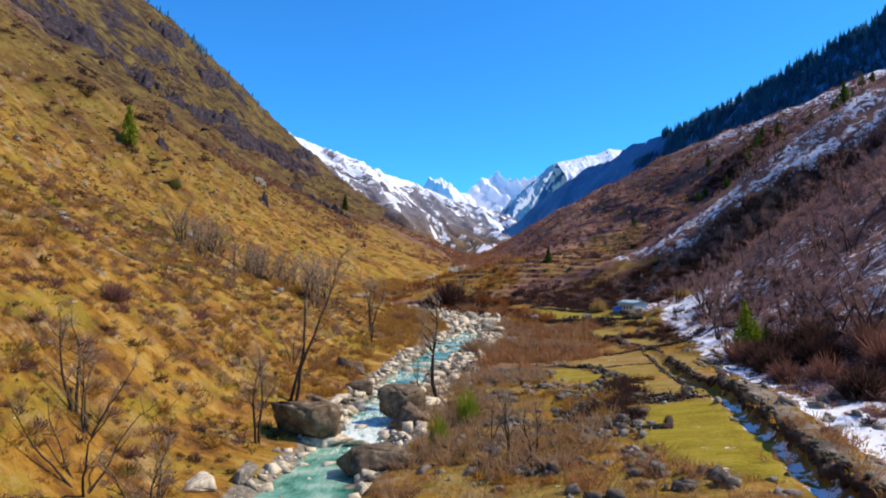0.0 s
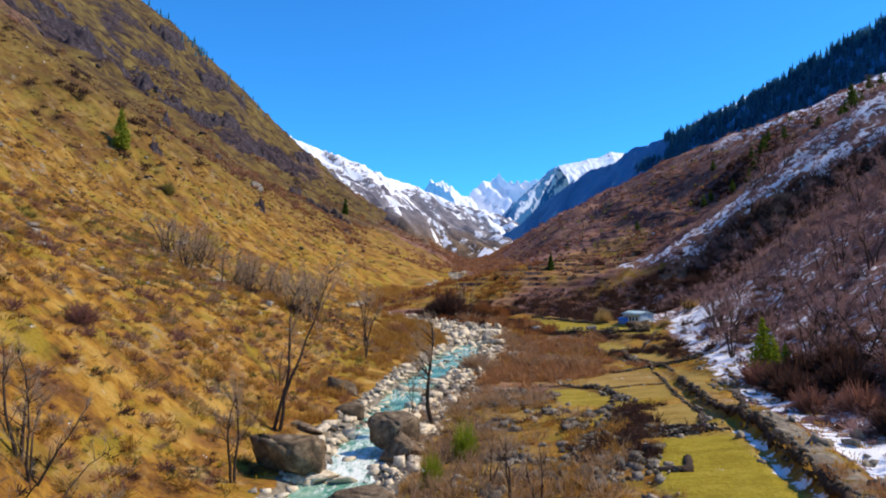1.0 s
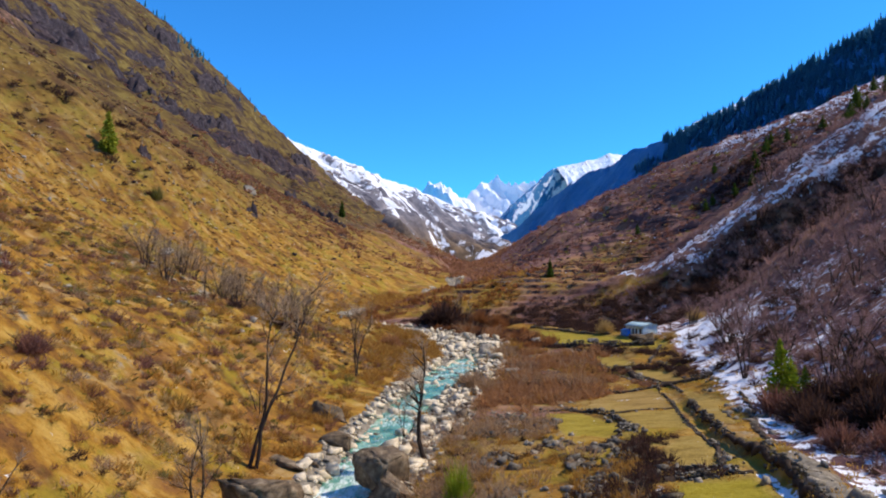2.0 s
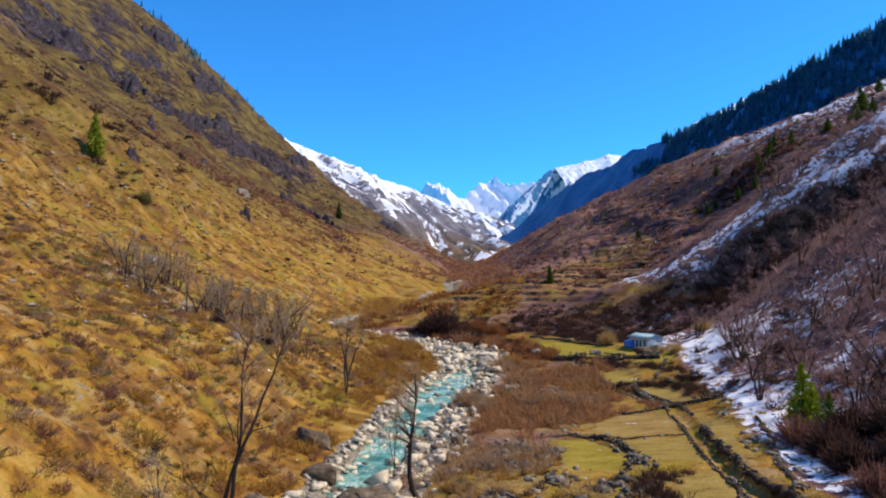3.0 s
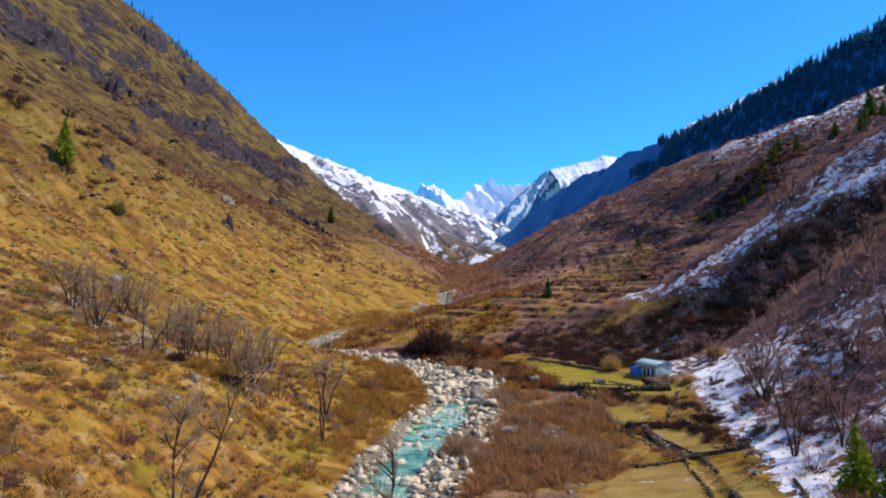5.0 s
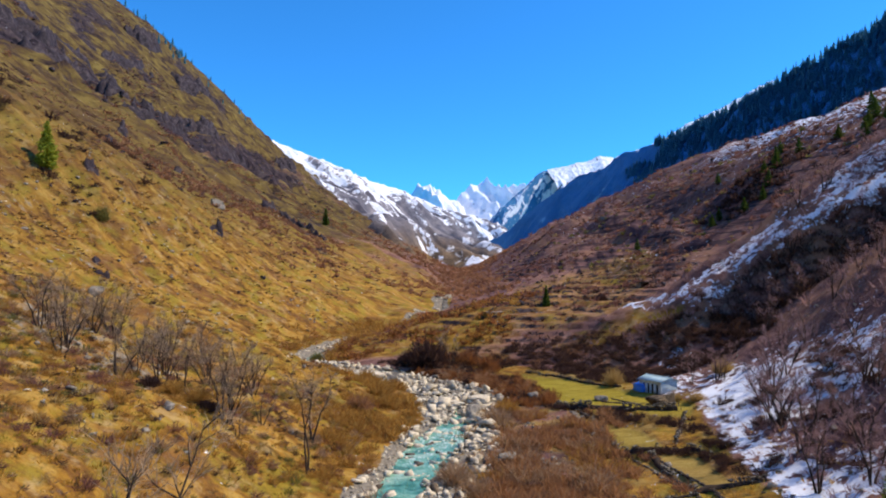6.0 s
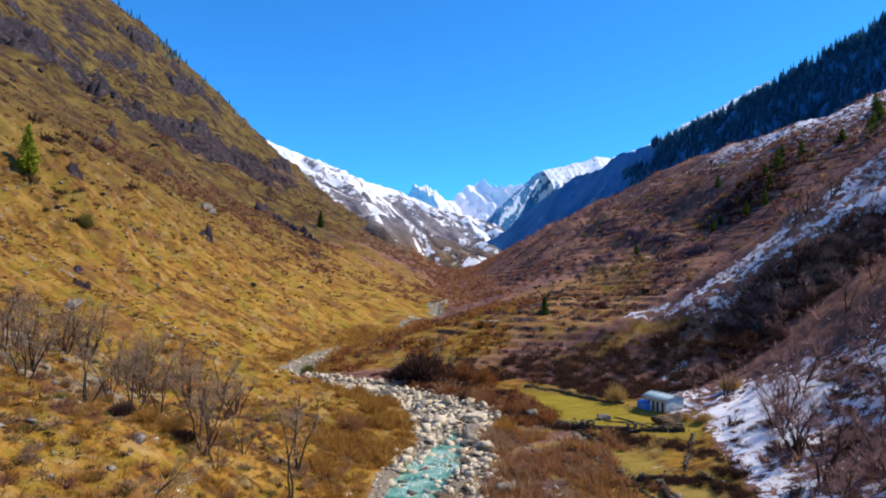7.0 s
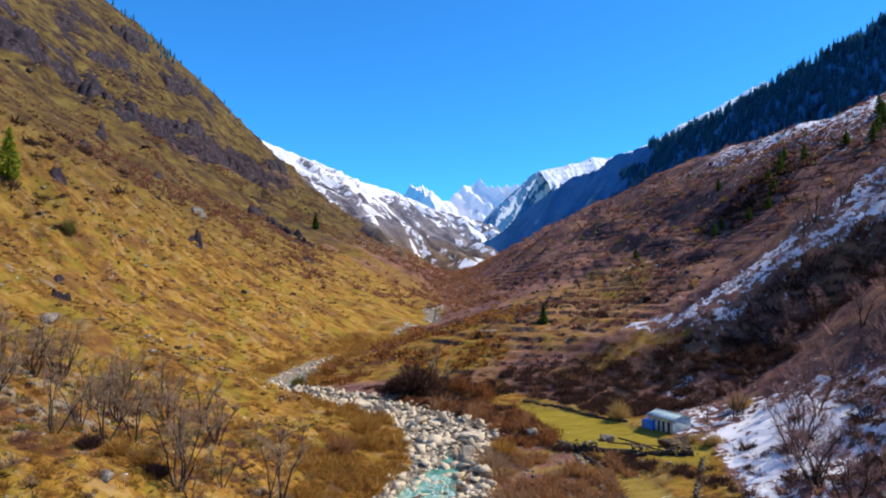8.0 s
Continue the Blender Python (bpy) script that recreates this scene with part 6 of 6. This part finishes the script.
# ---- hut, sheds and field walls ----
def slab(x0, x1, y0, y1, z0, z1, soft=0.02):
    """A box with softened edges."""
    bm = bmesh.new()
    bmesh.ops.create_cube(bm, size=1.0)
    for q in bm.verts:
        q.co = Vector((x0 + (q.co.x + 0.5) * (x1 - x0), y0 + (q.co.y + 0.5) * (y1 - y0), z0 + (q.co.z + 0.5) * (z1 - z0)))
    bmesh.ops.bevel(bm, geom=bm.edges[:], offset=soft, segments=1, affect="EDGES")
    return arrays(bm)


def prism(corners, y0, y1):
    """A flat outline in x and z drawn out along y."""
    n = len(corners)
    v = np.array([(x, y0, z) for x, z in corners] + [(x, y1, z) for x, z in corners], float)
    f = [(0, k, k + 1) for k in range(1, n - 1)] + [(n, n + k + 1, n + k) for k in range(1, n - 1)]
    for k in range(n):
        j = (k + 1) % n
        f += [(k, n + k, n + j), (k, n + j, j)]
    return v, np.array(f)


PLASTER = make_plain("pale_blue_wall", (0.62, 0.76, 0.79), 0.85, 0, 0.35, 0.8)
TIN = make_plain("grey_blue_tin_sheet", (0.4, 0.55, 0.6), 0.65, 0.0, 0.25, 0.6)
BLUE = make_plain("blue_tarpaulin", (0.05, 0.26, 0.85), 0.5, 0, 0.2, 1.0)
DARK_WOOD = make_plain("dark_weathered_wood", (0.045, 0.035, 0.028), 0.85, 0, 0.4, 2.0)
STONE_WALL = DARK_STONE
MUD = make_plain("pale_mud_plaster", (0.42, 0.31, 0.22), 0.9, 0, 0.25, 1.2)


def hut():
    """Local x runs along the sunny end wall, y along the wall with the doors; the near corner is the origin."""
    top = tagged(new("hut"), "small single-storey hut with pale walls and grey-blue tin roof beside snow", "house")
    L, W, H = 7.0, 4.8, 2.9
    top.matrix_world = pose(54.2, 191.2, ground_z(54.2, 192) - 0.15, 0, 0, 23.5)
    for y0, y1 in ((0, 0.9), (1.7, 2.4), (3.2, 3.7), (4.5, 5.1), (5.9, L)):
        part("wall_pier", slab(0, 0.3, y0, y1, 0, 2.15), PLASTER, top)
    part("wall", slab(0, 0.3, 0, L, 2.152, H), PLASTER, top)
    part("wall", slab(0.302, W - 0.302, 0, 0.3, 0, H), PLASTER, top, "sunlit blank end wall")
    part("wall", slab(0.302, W - 0.302, L - 0.3, L, 0, H), PLASTER, top)
    part("wall", slab(W - 0.3, W, 0, L, 0, H), PLASTER, top)
    for y0 in (0.9, 2.4, 3.7, 5.1):
        door = part("door", slab(0.16, 0.22, y0 + 0.06, y0 + 0.74, 0.02, 2.08), DARK_WOOD, top, "dark wooden door set back in the wall")
        part("door_frame", slab(0.1, 0.24, y0 + 0.002, y0 + 0.058, 0, 2.14), TIN, door)
        part("door_frame", slab(0.1, 0.24, y0 + 0.742, y0 + 0.798, 0, 2.14), TIN, door)
    gable = [(0.0, H), (W, H), (W / 2, H + 0.75)]
    part("gable", prism(gable, 0.002, 0.28), PLASTER, top)
    part("gable", prism(gable, L - 0.28, L - 0.002), PLASTER, top)
    for a, b in (((-0.45, H - 0.13), (W / 2, H + 0.80)), ((W + 0.45, H - 0.13), (W / 2, H + 0.80))):
        sheet_ = prism([a, b, (b[0], b[1] + 0.05), (a[0], a[1] + 0.05)], -0.4, L + 0.4)
        part("roof", sheet_, TIN, top, "ribbed grey-blue tin roof")
        for k in range(9):
            y = -0.3 + k * (L + 0.6) / 8
            part("roof_rib", prism([(a[0], a[1] + 0.052), (b[0], b[1] + 0.052), (b[0], b[1] + 0.1), (a[0], a[1] + 0.1)], y - 0.05, y + 0.05), TIN, top)
    part("ridge_cap", slab(W / 2 - 0.18, W / 2 + 0.18, -0.42, L + 0.42, H + 0.82, H + 0.93), TIN, top)
    part("plinth", slab(-0.25, W + 0.2, -0.25, L + 0.2, -0.8, -0.002), GREY_STONE, top)
    return top


hut()


def lean_to():
    top = tagged(new("lean_to"), "low shelter of bright blue sheeting beside the hut", "shelter")
    top.matrix_world = pose(51.4, 195.6, ground_z(51.4, 195.6) - 0.1, 0, 0, 23.5)
    part("side_sheet", slab(-0.06, 0, 0, 3.0, 0, 1.7), BLUE, top)
    part("front_sheet", slab(0.002, 1.9, 0, 0.06, 0, 1.7), BLUE, top)
    part("cover", prism([(-0.2, 1.702), (2.0, 2.1), (2.0, 2.15), (-0.2, 1.752)], -0.15, 3.15), BLUE, top)
    for x, y in ((0.05, 0.12), (0.05, 2.9), (1.8, 0.12), (1.8, 2.9)):
        part("post", slab(x, x + 0.08, y, y + 0.08, -0.3, 1.7 if x < 1 else 2.05, 0.008), DARK_WOOD, top)
    return top


lean_to()


def open_shed(x, y, turn, size, label):
    top = tagged(new("shed"), label, "shed")
    top.matrix_world = pose(x, y, ground_z(x, y) - 0.2, 0, 0, turn) @ Matrix.Scale(size, 4)
    part("roof", slab(-0.5, 6.0, -0.4, 3.9, 2.6, 2.85), DARK_WOOD, top)
    part("back_wall", slab(0.3, 5.2, 3.1, 3.5, 0, 2.598), GREY_STONE, top)
    part("side_wall", slab(0.0, 0.3, 0.4, 3.5, 0, 2.598), GREY_STONE, top)
    for px in (0.4, 2.6, 5.0):
        part("post", slab(px, px + 0.2, 0.1, 0.3, -0.3, 2.598), DARK_WOOD, top)
    return top


open_shed(84.4, 300.5, 12, 1.0, "dark open-fronted wooden shed on the terraces")


def flat_house(x, y, turn, size, label):
    top = tagged(new("stone_house"), label, "house")
    top.matrix_world = pose(x, y, ground_z(x, y) - 0.4, 0, 0, turn) @ Matrix.Scale(size, 4)
    part("wall", slab(0, 6, 0, 0.4, 0, 2.2), GREY_STONE, top)
    part("wall", slab(0, 6, 3.6, 4.0, 0, 2.2), GREY_STONE, top)
    part("wall", slab(0, 0.4, 0.402, 3.598, 0, 2.2), GREY_STONE, top)
    part("wall", slab(5.6, 6, 0.402, 3.598, 0, 2.2), GREY_STONE, top)
    part("roof", slab(-0.3, 6.3, -0.3, 4.3, 2.202, 2.5), MUD, top, "flat pale mud roof")
    part("door", slab(2.5, 3.3, -0.04, -0.002, 0.3, 2.0), DARK_WOOD, top)
    return top


flat_house(22.8, 279, 4, 0.9, "low stone house with a flat pale roof on the terraces")
flat_house(132, 548, 10, 1.5, "far stone house with a flat pale roof on the hillside")


EARTH = make_plain("dark_earth", (0.075, 0.048, 0.03), 0.95, grime=0.6, scale=2.0)


WALL_STONES = [mesh_of("stone", s, DARK_STONE if k % 3 else GREY_STONE) for k, s in enumerate(COBBLES)]


def field_wall(points, height, thick, label, seed, size=0.42):
    """A dry-stone wall of rough stones along a line."""
    r = np.random.default_rng(seed)
    pts = np.array(points, float)
    along = np.concatenate([[0], np.cumsum(np.hypot(*np.diff(pts, axis=0).T))])
    rows = max(1, int(height / (size * 0.6)))
    n = int(along[-1] / size * 2.2 * rows * max(1, thick / size * 0.8))
    s = r.uniform(0, along[-1], n)
    level = r.integers(0, rows, n)
    x = np.interp(s, along, pts[:, 0]) + r.uniform(-0.5, 0.5, n) * thick * (1 - 0.4 * level / rows)
    y = np.interp(s, along, pts[:, 1]) + r.uniform(-0.5, 0.5, n) * thick * (1 - 0.4 * level / rows)
    gap = fbm(s / 3.0, 0 * s + seed, 2, seed) > -0.35
    z = land(x, y) + (level + 0.3) * size * 0.6
    p = np.stack([x, y, z], 1)[gap]
    n = len(p)
    w = size * r.uniform(0.45, 1.0, n) ** 0.8 * r.uniform(0.9, 1.9, n)
    if n <= 300 and seed < 630:
        wall = tagged(new("stone_wall"), label, "stone wall", "field walls")
        wall.location = (pts[0, 0], pts[0, 1], ground_z(pts[0, 0], pts[0, 1]))
        for q, k in zip(p, range(n)):
            ob = new("stone", WALL_STONES[int(r.integers(0, len(WALL_STONES)))])
            ob.parent = wall
            ob.location = Vector(q) - wall.location
            ob.rotation_euler = (r.uniform(-0.3, 0.3), r.uniform(-0.3, 0.3), r.uniform(0, 6.28))
            ob.scale = (w[k], w[k] * r.uniform(0.6, 1), w[k] * r.uniform(0.7, 1.1))
    else:
        wall = many("stone_wall", COBBLES, r.integers(0, len(COBBLES), n), p, r.uniform(0, 6.28, n), np.stack([w, w * r.uniform(0.6, 1, n), w * r.uniform(0.8, 1.2, n)], 1), STONE_WALL, label, "stone wall")
    at = np.linspace(0, along[-1], max(6, int(along[-1] / 0.7)))
    cx, cy = np.interp(at, along, pts[:, 0]) + r.normal(0, 0.12, len(at)), np.interp(at, along, pts[:, 1]) + r.normal(0, 0.12, len(at))
    core = tube(np.stack([cx, cy, land(cx, cy) - 0.02], 1), np.clip(0.42 * height * (1 + 0.5 * fbm(at / 3, 0 * at, 2, seed)), 0.05, thick * 0.6), 7)
    core = (core[0] - np.array(wall.location), core[1])
    if seed < 630:
        part("earth_core", core, EARTH, wall, "dark earth and roots between the stones")
    return wall


field_wall([(23.6, 121.5), (30, 119), (37, 118.3)], 0.5, 0.6, "low dry-stone wall between two tan fields", 601)
field_wall([(16.8, 121), (20, 122.5), (24, 121.5), (27, 117), (27.3, 106), (23, 100.5)], 0.8, 0.8, "rough stone wall round the yellow-green field", 602, 0.62)
field_wall([(31, 193), (33.5, 189.8), (40, 184.5), (48, 179.8), (53, 178)], 1.9, 1.4, "thick mossy stone wall below the green hut field", 603, 0.7)
field_wall([(41, 191.5), (45, 188.5), (50, 185.5)], 0.5, 0.6, "low stone wall across the green hut field", 604)
field_wall([(30, 231), (38.6, 223.5), (46, 210), (49, 205)], 0.9, 0.8, "stone wall along the upper edge of the green field", 605)
field_wall([(36, 179), (35.6, 168), (36, 160.8), (40, 158.5), (44.5, 157), (48, 154)], 1.4, 1.0, "dark stone wall round a small field", 606, 0.62)
field_wall([(40.2, 156), (40.2, 146), (40.3, 138), (47, 137), (50, 136)], 1.3, 1.0, "dark stone wall round a small field", 607, 0.62)
field_wall([(23, 80.8), (27, 81), (31.6, 80)], 0.9, 0.9, "stone wall along the upper edge of the bright green field", 608, 0.5)
field_wall([(31.5, 138), (36, 136.5), (40.5, 135)], 0.8, 0.8, "stone wall along the upper edge of the tan field", 609, 0.5)
field_wall([(np.interp(y, DITCH_Y, DITCH_X) + 1.15, y) for y in range(36, 122, 3)], 0.9, 0.8, "dark stone wall holding up the track beside the channel", 610, 0.6)
field_wall([(np.interp(y, DITCH_Y, DITCH_X) + 1.5, y) for y in range(128, 160, 4)], 0.5, 0.7, "dark stone edging along the water channel", 619)
field_wall([(np.interp(y, DITCH_Y, DITCH_X) - 1.3, y) for y in range(84, 160, 4)], 0.35, 0.6, "dark stone edging along the water channel", 611)
field_wall([(44, 194), (45.5, 190), (47, 187), (48.8, 182)], 0.45, 0.6, "low dark stone step across the green field", 620)
field_wall([(46, 160), (50, 168), (54, 176)], 0.8, 0.8, "stone wall along the path to the hut", 612, 0.55)
field_wall([(29, 203), (32, 196), (35, 186), (36, 180)], 1.0, 1.0, "rough stone wall between thicket and fields", 613, 0.6)
field_wall([(20, 68), (22.5, 67), (23.5, 71)], 1.2, 2.6, "heap of dark boulders at the edge of the bright green field", 614, 1.1)
field_wall([(14, 78), (20, 88), (25, 95)], 0.9, 2.8, "heap of cleared grey stones among scrub", 615, 0.8)
field_wall([(9, 70), (13, 73), (17, 75), (22, 83)], 0.8, 2.2, "heap of cleared grey stones among scrub", 616, 0.8)
field_wall([(24, 83.5), (30, 83), (34, 96)], 0.8, 1.0, "stone wall between small fields", 617, 0.55)
field_wall([(48, 120), (44.5, 108), (40, 98), (36, 84)], 0.7, 0.9, "stone edging below the snowy slope", 618, 0.6)
for k, (x0, x1, y) in enumerate(((20, 70, 278), (24, 84, 290), (30, 90, 304), (34, 92, 318), (44, 96, 334), (58, 110, 350), (66, 120, 366))):
    field_wall([(x, y + 2.5 * math.sin(x / 13 + k)) for x in range(x0, x1, 6)], 1.0, 0.8, "low stone wall holding up a dry terrace", 630 + k, 0.6)


def hedge(points, wide, count, material, label, seed):
    """Low scrub that grows along a field wall."""
    r = np.random.default_rng(seed)
    pts = np.array(points, float)
    along = np.concatenate([[0], np.cumsum(np.hypot(*np.diff(pts, axis=0).T))])
    s = r.uniform(0, along[-1], count)
    x = np.interp(s, along, pts[:, 0]) + r.normal(0, wide / 2, count)
    y = np.interp(s, along, pts[:, 1]) + r.normal(0, wide / 2, count)
    k = off_fields(x, y) > 0.5
    x, y = x[k], y[k]
    n = len(x)
    z = r.uniform(0.6, 1.5, n)
    return many("hedge", FINE_DOMES, r.integers(0, 5, n), np.stack([x, y, land(x, y)], 1), r.uniform(0, 6.28, n), z, material, label, "shrubs")


hedge([(31, 192), (34, 188.5), (40, 183), (48, 178.5), (55, 176)], 2.2, 120, TWIG_DARK, "dark scrub along the thick stone wall", 801)
hedge([(36, 159), (44, 156), (48, 150), (50, 138)], 1.6, 70, TWIG_DARK, "dark scrub along a field wall", 802)
hedge([(39.5, 156), (39.6, 138)], 1.2, 40, TWIG_BROWN, "brown scrub along a field wall", 803)
hedge([(18, 70), (22, 84), (28, 98)], 5.0, 120, TWIG_DARK, "dark scrub among heaps of stones", 804)
hedge([(10, 66), (16, 76), (22, 90)], 4.0, 60, TWIG_OCHRE, "ochre scrub among heaps of stones", 805)
hedge([(44, 172), (52, 182), (57, 186)], 2.0, 60, TWIG_STRAW, "straw-coloured scrub near the hut", 807)
hedge([(35, 180), (44, 175.5), (51, 168), (51, 150)], 2.2, 90, TWIG_DARK, "dark scrub between field and snow", 808)
